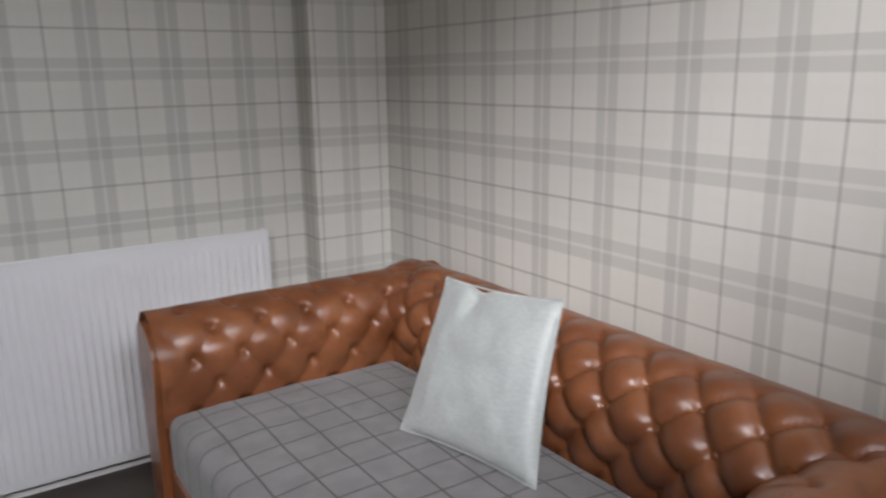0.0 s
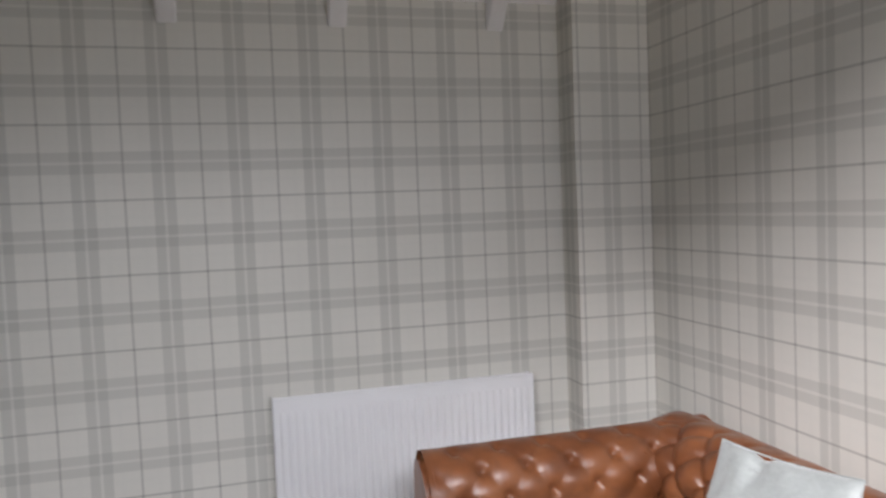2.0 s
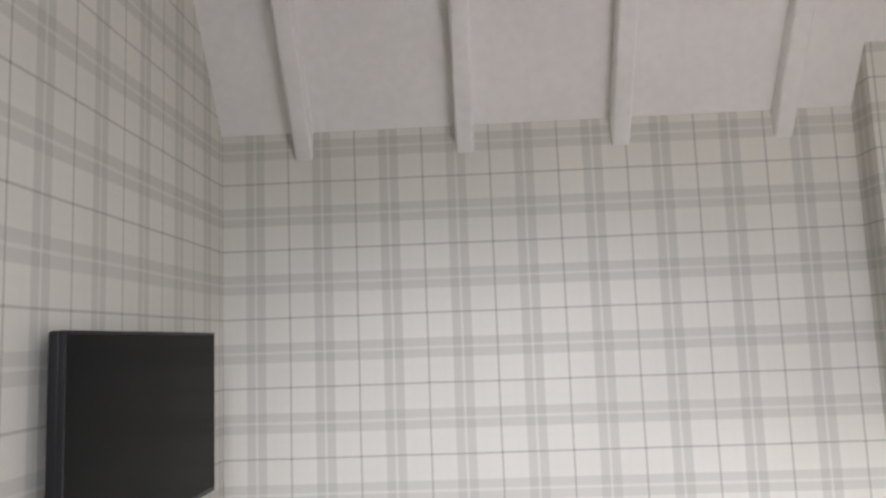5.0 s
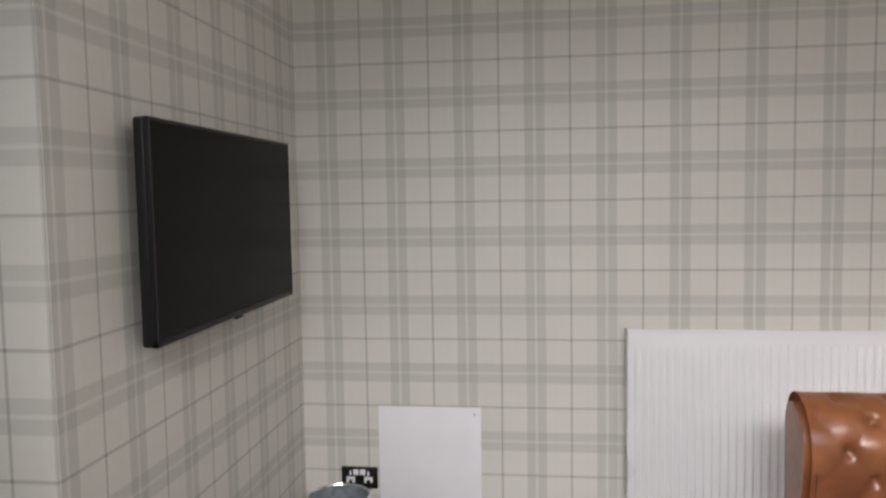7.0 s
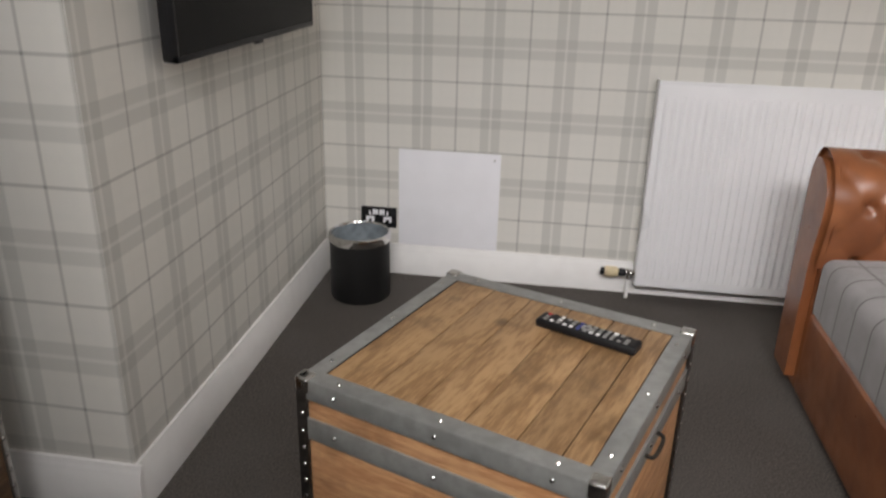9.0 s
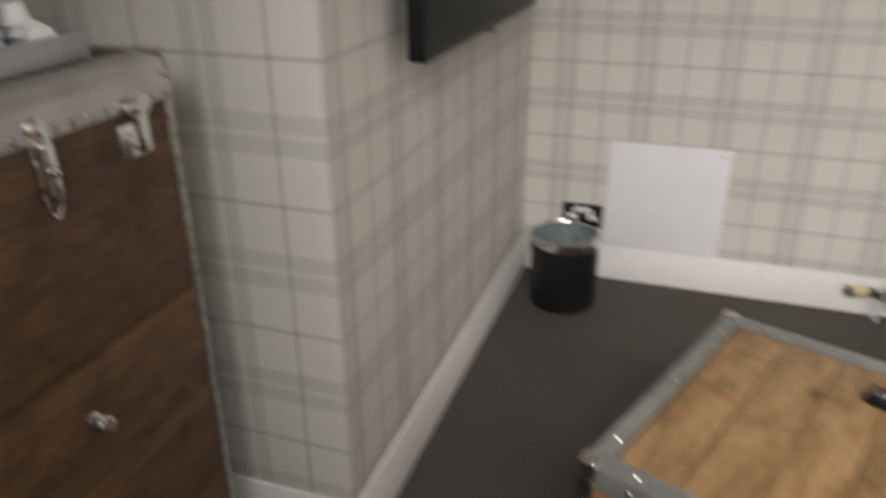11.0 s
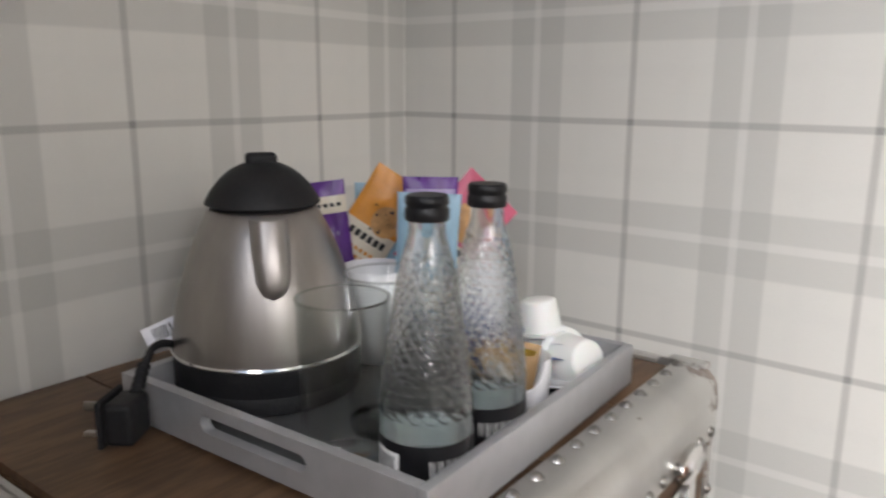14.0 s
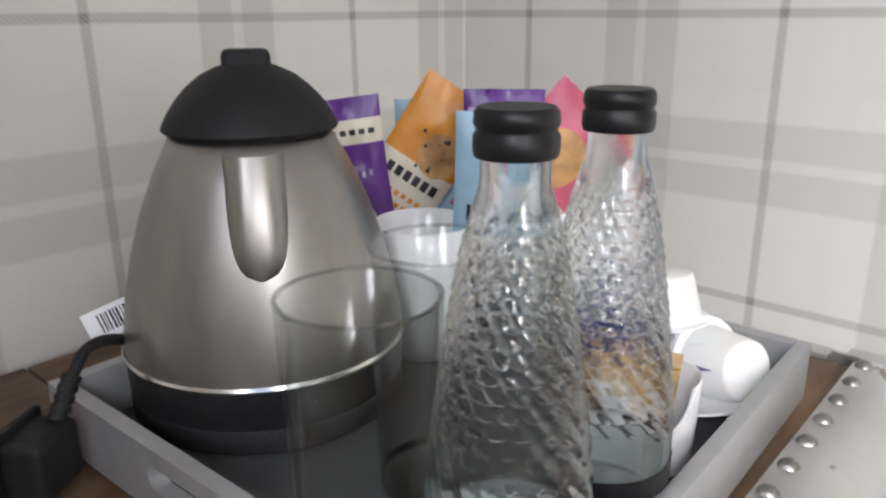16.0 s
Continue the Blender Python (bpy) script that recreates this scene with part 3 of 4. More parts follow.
def television():
    tv = thing("television", "flat black television, switched off, on a wall bracket", "television", pose(0.085, -0.798, 1.276, 0, 0, 0))
    w, h = 0.470, 0.262
    part("back_case", merge(box(-0.040, -0.010, -w, w, -h, h, bevel=0.010, seg=4), box(-0.060, -0.024, -w * 0.72, w * 0.72, -h * 0.80, h * 0.62, bevel=0.012, seg=3)), M["black"], tv)
    part("screen", box(-0.012, -0.0015, -w + 0.008, w - 0.008, -h + 0.014, h - 0.008), M["screen"], tv, "dark glossy screen")
    for y0, y1, z0, z1 in ((-w, w, h - 0.008, h), (-w, w, -h, -h + 0.014), (-w, -w + 0.008, -h, h), (w - 0.008, w, -h, h)):
        part("bezel", box(-0.014, 0, y0, y1, z0, z1, bevel=0.002), M["black"], tv)
    part("sensor", box(-0.01, 0.001, -0.022, 0.022, -h - 0.007, -h + 0.002, bevel=0.002), M["black"], tv)
    part("wall_bracket", box(-0.085, -0.05, -0.18, 0.18, -0.12, 0.12, bevel=0.004), M["dark_metal"], tv)


television()

# ---- waste bin ----


def waste_bin():
    b = thing("waste_bin", "round black waste bin with chrome rim and grey liner", "waste bin", pose(0.207, -0.238, 0))
    R = 0.116
    part("body", lathe([(0, 0.0), (R - 0.006, 0.0), (R - 0.002, 0.006), (R - 0.002, 0.232), (R - 0.006, 0.232), (R - 0.008, 0.012), (0, 0.012)], 56), M["bin_black"], b)
    part("rim", lathe([(R - 0.004, 0.228), (R + 0.001, 0.230), (R + 0.003, 0.246), (R + 0.001, 0.258), (R - 0.006, 0.262), (R - 0.010, 0.256), (R - 0.009, 0.228)], 56, True), M["chrome"], b, "polished chrome rim")

    def bag(u, v):
        a = 2 * math.pi * u
        wob = noise.noise(Vector((math.cos(a) * 3, math.sin(a) * 3, v * 5)))
        r = (R - 0.011) * (1 - 0.35 * v ** 2) * (1 + 0.05 * wob * v) + (0 if v > 0 else 0.0)
        return (r * math.cos(a), r * math.sin(a), 0.255 - 0.17 * v + 0.012 * wob)

    part("liner", merge(surface(bag, 48, 10), moved(lathe([(0, 0.0), (R * 0.68, 0.004)], 48), Matrix.Translation((0, 0, 0.085)))), M["liner"], b, "crumpled grey plastic liner")


waste_bin()

# ---- sofa ----


def sofa():
    so = thing("chesterfield_sofa", "buttoned tan leather chesterfield sofa with rolled arms against the wall", "sofa", pose(2.25, -1.36, 0))
    off = Matrix.Translation((-2.25, 1.36, 0))
    FX, Y1, Y0 = 1.676, -0.475, -2.33   # front plane, far end, near end
    AW, BX = 0.25, RIGHT - 0.012        # arm width, back of the sofa

    def roll(h):
        # across the arm from its outer side to the seat: (distance inward, height)
        return spline([(0.03, 0.08, 0), (0.02, 0.34, 0), (0.012, h - 0.13, 0), (0.03, h - 0.045, 0), (0.09, h - 0.004, 0), (0.17, h - 0.004, 0), (0.255, h - 0.035, 0), (0.315, h - 0.10, 0), (0.325, h - 0.17, 0), (0.30, h - 0.27, 0), (0.285, h - 0.33, 0)], 12)

    def lengths(line):
        acc = [0.0]
        for a, b in zip(line, line[1:]):
            acc.append(acc[-1] + (b - a).length)
        return acc

    def tufted(line, start, length, du, dv, place, first, fade, amp, crisp=0.5, pit=0.016, wide=0.012, sunk=0.026):
        """A quilted skin over a rolled section: puffs between crossing pleats."""
        acc = lengths(line)
        total = acc[-1]

        def at(s):
            s = min(max(s, 0), total)
            k = max(i for i in range(len(acc)) if acc[i] <= s + 1e-9)
            k = min(k, len(line) - 2)
            f = (s - acc[k]) / max(1e-9, acc[k + 1] - acc[k])
            p = line[k].lerp(line[k + 1], f)
            d = (line[k + 1] - line[k]).normalized()
            return p, Vector((-d.y, d.x, 0))

        def f(u, v):
            s = v * total
            x = u * length
            p, nrm = at(s)
            a = (x - first) / du + (s - start) / dv
            b = (x - first) / du - (s - start) / dv
            puff = (abs(math.sin(math.pi * a / 2)) * abs(math.sin(math.pi * b / 2)))
            on = min(1, max(0, (s - start + dv * 0.6) / (dv * 0.9)))
            edge = min(1, x / fade, (length - x) / fade)
            on *= max(0, edge)
            h = amp * (puff ** crisp - 0.6) * on
            near = min(abs(a / 2 - round(a / 2)), 1) ** 2 + min(abs(b / 2 - round(b / 2)), 1) ** 2
            h -= pit * math.exp(-near / wide) * on
            h += 0.003 * noise.noise(Vector((x * 9, s * 9, start)))
            return place(x, p.x + nrm.x * h, p.y + nrm.y * h)

        bm = surface(f, int(length / 0.0095), int(total / 0.0068))
        spots = []
        rows = int((total - start) / dv) + 1
        for r in range(rows):
            s = start + r * dv
            if s > total - 0.03:
                continue
            x = first + (du if r % 2 else 0.0)
            while x > 0:
                x -= 2 * du
            while x < length - 0.03:
                if x > 0.04:
                    p, nrm = at(s)
                    spots.append((place(x, p.x - nrm.x * sunk, p.y - nrm.y * sunk), place(x, p.x + nrm.x, p.y + nrm.y)))
                x += 2 * du
        return bm, spots

    button = mesh("button", lathe([(0, 0.006), (0.005, 0.0055), (0.009, 0.003), (0.0105, -0.002), (0, -0.004)], 12))
    button.materials.append(M["leather"])

    def dress(owner, spots):
        for p, q in spots:
            d = (Vector(q) - Vector(p)).to_track_quat("Z", "Y").to_matrix().to_4x4()
            shared("button", button, Matrix.Translation(off @ Vector(p)) @ d, owner)

    arm_line, back_line = [Vector((p.x * 0.72, p.y, 0)) for p in roll(0.754)], roll(0.768)
    for far in (True, False):
        if far:
            place = lambda x, d, z: (FX + 0.012 + x, Y1 - d, z)
        else:
            place = lambda x, d, z: (FX + 0.012 + x, Y0 + d, z)
        bm, spots = tufted(arm_line, 0.745, 1.03, 0.075, 0.092, place, 0.10, 0.10, 0.011, 0.8, 0.024, 0.022, 0.034)
        bmesh.ops.recalc_face_normals(bm, faces=bm.faces)
        arm = part("arm", moved(bm, off), M["leather"], so, angle=80)
        dress(arm, spots)
        # the scrolled front of the arm
        ys = [(place(0, p.x, p.y)[1], p.y) for p in arm_line]
        ys = ys + [(place(0, 0.205, 0)[1], 0.02), (place(0, 0.03, 0)[1], 0.02)]
        bm = prism(ys, FX, FX + 0.03, "yz")
        rim = [e for e in bm.edges if abs(e.verts[0].co.x - FX) < 1e-5 and abs(e.verts[1].co.x - FX) < 1e-5]
        bmesh.ops.bevel(bm, geom=rim, offset=0.028, segments=6, affect="EDGES")
        part("arm_front", moved(bm, off), M["leather"], so)
    place = lambda x, d, z: (BX - d, Y1 - 0.02 - x, z - 0.012 * math.exp(-x / 0.2) * (z > 0.5))
    bm, spots = tufted(back_line, 0.80, Y1 - Y0 - 0.04, 0.075, 0.092, place, 0.12, 0.05, 0.036)
    bmesh.ops.recalc_face_normals(bm, faces=bm.faces)
    back = part("backrest", moved(bm, off), M["leather"], so, angle=80)
    dress(back, spots)
    part("front_rail", moved(box(FX + 0.022, FX + 0.07, Y0 + AW - 0.04, Y1 - AW + 0.04, 0.02, 0.285, bevel=0.014, seg=3), off), M["leather"], so)
    part("base", moved(box(FX + 0.07, BX - 0.02, Y0 + 0.05, Y1 - 0.05, 0.02, 0.27), off), M["matt_black"], so)
    for x in (FX + 0.1, BX - 0.1):
        for y in (Y0 + 0.1, Y1 - 0.1):
            part("foot", moved(lathe([(0, 0), (0.02, 0), (0.026, 0.01), (0.026, 0.022), (0, 0.022)], 16), off @ Matrix.Translation((x, y, 0))), M["dark_metal"], so)

    bm = box(1.702, 2.49, -2.10, -0.662, 0.262, 0.458, bevel=0.045, seg=5)
    bmesh.ops.subdivide_edges(bm, edges=[e for e in bm.edges if e.calc_length() > 0.3], cuts=20, use_grid_fill=True)
    for v in bm.verts:
        dx = min(v.co.x - 1.702, 2.49 - v.co.x) / 0.376
        dy = min(v.co.y + 2.10, -0.662 - v.co.y) / 0.70
        up = (v.co.z - 0.262) / 0.196
        v.co.z += up * (0.030 * max(0, min(1, dx * 2.2)) ** 0.6 * max(0, min(1, dy * 3)) ** 0.6 + 0.006 * noise.noise(v.co * 6))
    part("seat_cushion", moved(bm, off), M["wool"], so, "grey checked wool seat cushion")


sofa()


def scatter_cushion():
    bl, br = Vector((2.19, -1.19, 0.487)), Vector((2.285, -1.635, 0.487))
    tl, tr = Vector((2.43, -1.075, 0.850)), Vector((2.46, -1.53, 0.885))
    face = (br - bl).cross(tl - bl).normalized()
    if face.x > 0:
        face = -face
    mid = (bl + br + tl + tr) / 4
    bm = bmesh.new()
    n = 36
    sheets = []
    for side in (1, -1):
        g = []
        for i in range(n + 1):
            row = []
            for j in range(n + 1):
                u, v = i / n, j / n
                # edges draw in a little between the corners
                pu, pv = (u - 0.5) * 2, (v - 0.5) * 2
                iu = 0.5 + pu / 2 * (1 - 0.055 * (1 - pv * pv))
                iv = 0.5 + pv / 2 * (1 - 0.055 * (1 - pu * pu))
                p = bl.lerp(br, iu).lerp(tl.lerp(tr, iu), iv)
                puff = 0.062 * ((1 - pu ** 2) * (1 - pv ** 2)) ** 0.45
                fold = 0.007 * noise.noise(Vector((u * 5, v * 5, side))) + 0.004 * noise.noise(Vector((u * 13, v * 9, side + 4)))
                dent = -0.03 * math.exp(-((u - 0.36) ** 2 / 0.004 + (v - 0.93) ** 2 / 0.02))
                ramp = min(1, 8 * min(u, v, 1 - u, 1 - v))
                row.append(bm.verts.new(p + face * side * (puff + (fold + (dent if side > 0 else 0)) * ramp) + Vector((0, 0, dent * 0.5 if v > 0.9 else 0))))
            g.append(row)
        for i in range(n):
            for j in range(n):
                bm.faces.new((g[i][j], g[i + 1][j], g[i + 1][j + 1], g[i][j + 1]))
        sheets.append(g)
    bmesh.ops.remove_doubles(bm, verts=bm.verts, dist=0.0012)
    bmesh.ops.recalc_face_normals(bm, faces=bm.faces)
    bmesh.ops.translate(bm, vec=-mid, verts=bm.verts)
    c = thing("scatter_cushion", "square silver-grey satin cushion leaning on the sofa back", "cushion", Matrix.Translation(mid))
    part("cover", bm, M["satin"], c, angle=80)
    corners = [bl, br, tr, tl]
    for i in range(4):
        a, b = corners[i], corners[(i + 1) % 4]
        pts = []
        for k in range(13):
            t = k / 12
            p = a.lerp(b, t)
            pts.append(p + (mid - p) * (0.055 * 4 * t * (1 - t)) * 0.98 - mid)
        part("seam", tube(pts, 0.0028, 6), M["satin"], c)


scatter_cushion()

# ---- trunk table and remote control ----


def trunk_table():
    ang = math.atan2(-0.205, 0.531)
    ex, ey = Vector((math.cos(ang), math.sin(ang))), Vector((-math.sin(ang), math.cos(ang)))
    W, D, H = 0.575, 0.572, 0.54
    c = Vector((0.69, -1.182)) + ex * W / 2 - ey * D / 2
    t = thing("trunk_table", "square pine trunk table bound with grey metal strips", "coffee table", pose(c.x, c.y, 0, 0, 0, math.degrees(ang)))
    w, d = W / 2, D / 2
    part("carcass", box(-w + 0.012, w - 0.012, -d + 0.012, d - 0.012, 0.006, H - 0.012), M["matt_black"], t)
    edges = [-0.252, -0.155, -0.062, 0.032, 0.128, 0.205, 0.252]
    for a, b in zip(edges, edges[1:]):
        part("plank", box(a + 0.0012, b - 0.0012, -0.247, 0.247, H - 0.014, H - 0.003, bevel=0.0015), M["pine"], t)
    # side boards
    for z0, z1 in ((0.03, 0.24), (0.242, 0.43), (0.455, H - 0.03)):
        for s in (-1, 1):
            part("side_board", box(-w + 0.02, w - 0.02, s * (d - 0.004), s * (d - 0.014), z0, z1, bevel=0.002), M["orange_pine"], t)
            part("side_board", box(s * (w - 0.004), s * (w - 0.014), -d + 0.02, d - 0.02, z0, z1, bevel=0.002), M["orange_pine"], t)
    # binding strips
    for s in (-1, 1):
        part("top_strip", box(-w, w, s * d, s * (d - 0.038), H - 0.004, H, bevel=0.0015), M["grey_metal"], t)
        part("top_strip", box(s * w, s * (w - 0.034), -d + 0.038, d - 0.038, H - 0.004, H - 0.0003, bevel=0.0012), M["grey_metal"], t)
        for z0, z1 in ((H - 0.040, H - 0.002), (0.415, 0.460), (0.004, 0.04)):
            part("side_strip", box(-w + 0.001, w - 0.001, s * (d - 0.005), s * (d + 0.001), z0, z1, bevel=0.0012), M["grey_metal"], t)
            part("side_strip", box(s * (w - 0.005), s * (w + 0.001), -d + 0.004, d - 0.004, z0, z1, bevel=0.0012), M["grey_metal"], t)
        for s2 in (-1, 1):
            part("corner_strip", merge(box(s * (w + 0.0025), s * (w - 0.020), s2 * (d + 0.003), s2 * (d - 0.002), 0.002, H - 0.02, bevel=0.001), box(s * (w + 0.003), s * (w - 0.002), s2 * (d + 0.0025), s2 * (d - 0.020), 0.002, H - 0.02, bevel=0.001)), M["dark_metal"], t)
            part("corner_cap", box(s * (w + 0.004), s * (w - 0.026), s2 * (d + 0.004), s2 * (d - 0.026), H - 0.028, H + 0.0045, bevel=0.006, seg=3), M["chrome"], t, "worn bright corner cap")
    stud = mesh("stud", lathe([(0, 0.0028), (0.003, 0.0022), (0.0048, 0.0)], 10))
    stud.materials.append(M["chrome"])
    for s in (-1, 1):
        for k in (-0.5, 0, 0.5):
            shared("stud", stud, Matrix.Translation((k * W * 0.72, s * (d - 0.019), H)), t)
            shared("stud", stud, Matrix.Translation((s * (w - 0.017), k * D * 0.72, H)), t)
            for z in (H - 0.02, 0.437):
                shared("stud", stud, Matrix.Translation((k * W * 0.72, s * (d + 0.001), z)) @ Matrix.Rotation(radians(90 * s), 4, "X").inverted(), t)
                shared("stud", stud, Matrix.Translation((s * (w + 0.001), k * D * 0.72, z)) @ Matrix.Rotation(radians(90 * s), 4, "Y"), t)
        for s2 in (-1, 1):
            for k in range(12):
                z = 0.06 + k * 0.037
                shared("stud", stud, Matrix.Translation((s * (w - 0.010), s2 * (d + 0.003), z)) @ Matrix.Rotation(radians(-90 * s2), 4, "X"), t)
                shared("stud", stud, Matrix.Translation((s * (w + 0.003), s2 * (d - 0.010), z)) @ Matrix.Rotation(radians(90 * s), 4, "Y"), t)
    # a pull on the side
    part("handle", merge(tube(spline([(w + 0.002, -0.04, 0.44), (w + 0.016, -0.03, 0.436), (w + 0.016, 0.03, 0.436), (w + 0.002, 0.04, 0.44)], 5), 0.004, 8)), M["dark_metal"], t)


trunk_table()


def remote_control():
    a, b = Vector((0.905, -1.408)), Vector((1.105, -1.505))
    m = (a + b) / 2
    r = thing("remote_control", "long black television remote with many small buttons on the table", "remote control", pose(m.x, m.y, 0.5385, 0, 0, math.degrees(math.atan2(b.y - a.y, b.x - a.x))))
    part("body", box(-0.108, 0.108, -0.023, 0.023, 0, 0.019, bevel=0.008, seg=4), M["black"], r)
    random.seed(4)
    rub = [M["white_ink"], M["grey_metal"], M["grey_metal"], M["matt_black"]]
    for i in range(13):
        for j in range(3):
            if i == 6 and j == 1:
                continue
            x, y = -0.09 + i * 0.0146, (j - 1) * 0.0125
            mat = M["red"] if (i, j) == (0, 2) else M["blue"] if i == 5 else random.choice(rub)
            part("key", box(x - 0.0042, x + 0.0042, y - 0.0034, y + 0.0034, 0.017, 0.0208, bevel=0.001, seg=1), mat, r)
    part("key_ring", moved(lathe([(0.005, 0.018), (0.011, 0.018), (0.011, 0.0208), (0.005, 0.0208)], 20, True), Matrix.Translation((-0.0024, 0, 0))), M["grey_metal"], r)


remote_control()

# ---- trunk chest ----


def trunk_chest():
    X1, X0, Y0, Y1, H = -0.200, LEFT + 0.022, -2.185, -1.650, 1.09
    c = thing("trunk_chest", "tall dark pine trunk chest of drawers bound with riveted aluminium", "chest of drawers", pose((X0 + X1) / 2, (Y0 + Y1) / 2, 0))
    off = Matrix.Translation((-(X0 + X1) / 2, -(Y0 + Y1) / 2, 0))

    def put(name, bm, mat, label="", **k):
        return part(name, moved(bm, off), M[mat], c, label, **k)

    put("carcass", box(X0, X1 - 0.016, Y0 + 0.012, Y1 - 0.012, 0.0, H - 0.012), "old_wood", smooth=False)
    # top boards between the metal edges
    ys = [Y0 + 0.012 + i * (Y1 - Y0 - 0.024) / 4 for i in range(5)]
    for a, b in zip(ys, ys[1:]):
        put("top_board", box(X0 + 0.01, X1 - 0.040, a + 0.0008, b - 0.0008, H - 0.02, H - 0.003, bevel=0.0015), "old_wood")
    # rolled lid edge along the front
    prof = [(X1 - 0.044, H - 0.006), (X1 - 0.044, H), (X1 - 0.035, H + 0.001)]
    for k in range(9):
        a = math.pi / 2 * (1 - k / 8)
        prof.append((X1 - 0.032 + 0.034 * math.cos(a), H - 0.033 + 0.034 * math.sin(a)))
    prof += [(X1 + 0.002, H - 0.070), (X1 - 0.002, H - 0.071), (X1 - 0.01, H - 0.05), (X1 - 0.04, H - 0.008)]
    bm = prism(prof, Y0 - 0.002, Y1 + 0.002, "xz")
    put("lid_edge", bm, "aluminium", "scuffed aluminium edge")
    for y0, y1 in ((Y0 - 0.004, Y0 + 0.001), (Y1 - 0.012, Y1 + 0.004)):
        put("end_edge", merge(box(X0, X1 - 0.06, y0, y1, H - 0.004, H + 0.0008, bevel=0.001), box(X0, X1 - 0.02, y0 if y0 < Y0 else y1 - 0.004, y0 + 0.004 if y0 < Y0 else y1, H - 0.06, H, bevel=0.001)), "aluminium")
    for y0, y1 in ((Y0 - 0.003, Y0 + 0.040), (Y1 - 0.012, Y1 + 0.003)):
        put("corner_strip", box(X1 - 0.05, X1 + 0.001, y0, y1, 0.0, H - 0.071, bevel=0.004), "aluminium")
    for y in (Y0, Y1):
        put("lid_corner", merge(moved(lathe([(0, 0.004), (0.022, 0.003), (0.026, -0.002), (0, -0.004)], 20), Matrix.Translation((X1 - 0.026, y + (0.004 if y == Y1 else -0.004), H - 0.026)) @ Matrix.Rotation(radians(90), 4, "X")), box(X1 - 0.05, X1 - 0.01, y - 0.008, y + 0.008, H - 0.001, H + 0.0035, bevel=0.0015)), "aluminium")
    # fronts
    ya, yb = Y0 + 0.042, Y1 - 0.013
    put("flap", box(X1 - 0.02, X1 - 0.002, ya, yb, 0.700, H - 0.066, bevel=0.002), "old_wood")
    for z0, z1 in ((0.508, 0.694), (0.316, 0.502), (0.124, 0.310)):
        d = put("drawer_front", box(X1 - 0.02, X1 - 0.002, ya, yb, z0, z1, bevel=0.002), "old_wood")
        for y in (-1.93,):
            k = lathe([(0, 0), (0.014, 0), (0.014, 0.003), (0.007, 0.006), (0.006, 0.013), (0.012, 0.018), (0.0155, 0.024), (0.013, 0.030), (0.006, 0.033), (0, 0.0335)], 20)
            ob = part("knob", moved(k, off @ Matrix.Translation((X1 - 0.002, y, (z0 + z1) / 2)) @ Matrix.Rotation(radians(90), 4, "Y")), M["chrome"], d, "polished knob")
    put("plinth", box(X1 - 0.03, X1 - 0.004, ya, yb, 0.0, 0.118, bevel=0.002), "old_wood")
    # locks beside the middle clasp
    for y in (-2.092, -1.752):
        lock = put("lock_plate", box(X1 - 0.003, X1 + 0.003, y - 0.026, y + 0.026, 0.952, 1.002, bevel=0.0015), "chrome", "tarnished lock plate")
        part("lock_barrel", moved(lathe([(0, 0.012), (0.005, 0.012), (0.006, 0.009), (0.010, 0.008), (0.011, 0.005), (0.015, 0.004), (0.016, 0.0), (0, 0)], 24), off @ Matrix.Translation((X1 + 0.002, y - 0.004, 0.976)) @ Matrix.Rotation(radians(90), 4, "Y")), M["chrome"], lock)
        part("hasp", moved(merge(box(X1 + 0.002, X1 + 0.008, y + 0.014, y + 0.036, 0.955, 1.025, bevel=0.002), moved(lathe([(0, 0), (0.02, 0), (0.024, 0.004), (0.024, 0.010), (0.016, 0.014), (0, 0.015)], 20), Matrix.Translation((X1 - 0.001, y + 0.018, 1.024)) @ Matrix.Rotation(radians(90), 4, "Y") @ Matrix.Diagonal((0.7, 1.2, 1, 1)))), off), M["chrome"], lock)
    y = -1.914
    clasp = put("clasp", merge(box(X1 - 0.002, X1 + 0.005, y - 0.018, y + 0.018, 0.988, 1.036, bevel=0.003), moved(lathe([(0, 0), (0.018, 0), (0.018, 0.005), (0.012, 0.008), (0, 0.009)], 20), Matrix.Translation((X1 - 0.001, y, 1.036)) @ Matrix.Rotation(radians(90), 4, "Y"))), "chrome", "chrome draw clasp")
    part("clasp_lever", moved(merge(box(X1 + 0.004, X1 + 0.016, y - 0.011, y + 0.011, 0.948, 1.020, bevel=0.004, seg=3), moved(lathe([(0, 0), (0.006, 0), (0.009, 0.003), (0.005, 0.008), (0, 0.009)], 14), Matrix.Translation((X1 + 0.015, y, 0.982)) @ Matrix.Rotation(radians(90), 4, "Y"))), off), M["chrome"], clasp)
    part("clasp_loop", moved(tube(spline([(X1 + 0.008, y - 0.014, 0.995), (X1 + 0.006, y - 0.013, 0.94), (X1 + 0.004, y, 0.918), (X1 + 0.006, y + 0.013, 0.94), (X1 + 0.008, y + 0.014, 0.995)], 6), 0.0026, 8), off), M["chrome"], clasp)
    # rivets
    rv = mesh("rivet", lathe([(0, 0.0046), (0.0028, 0.0041), (0.0050, 0.0022), (0.0062, 0.0)], 12))
    rv.materials.append(M["rivet"])
    toX, toY = Matrix.Rotation(radians(90), 4, "Y"), Matrix.Rotation(radians(-90), 4, "X")
    n = 17
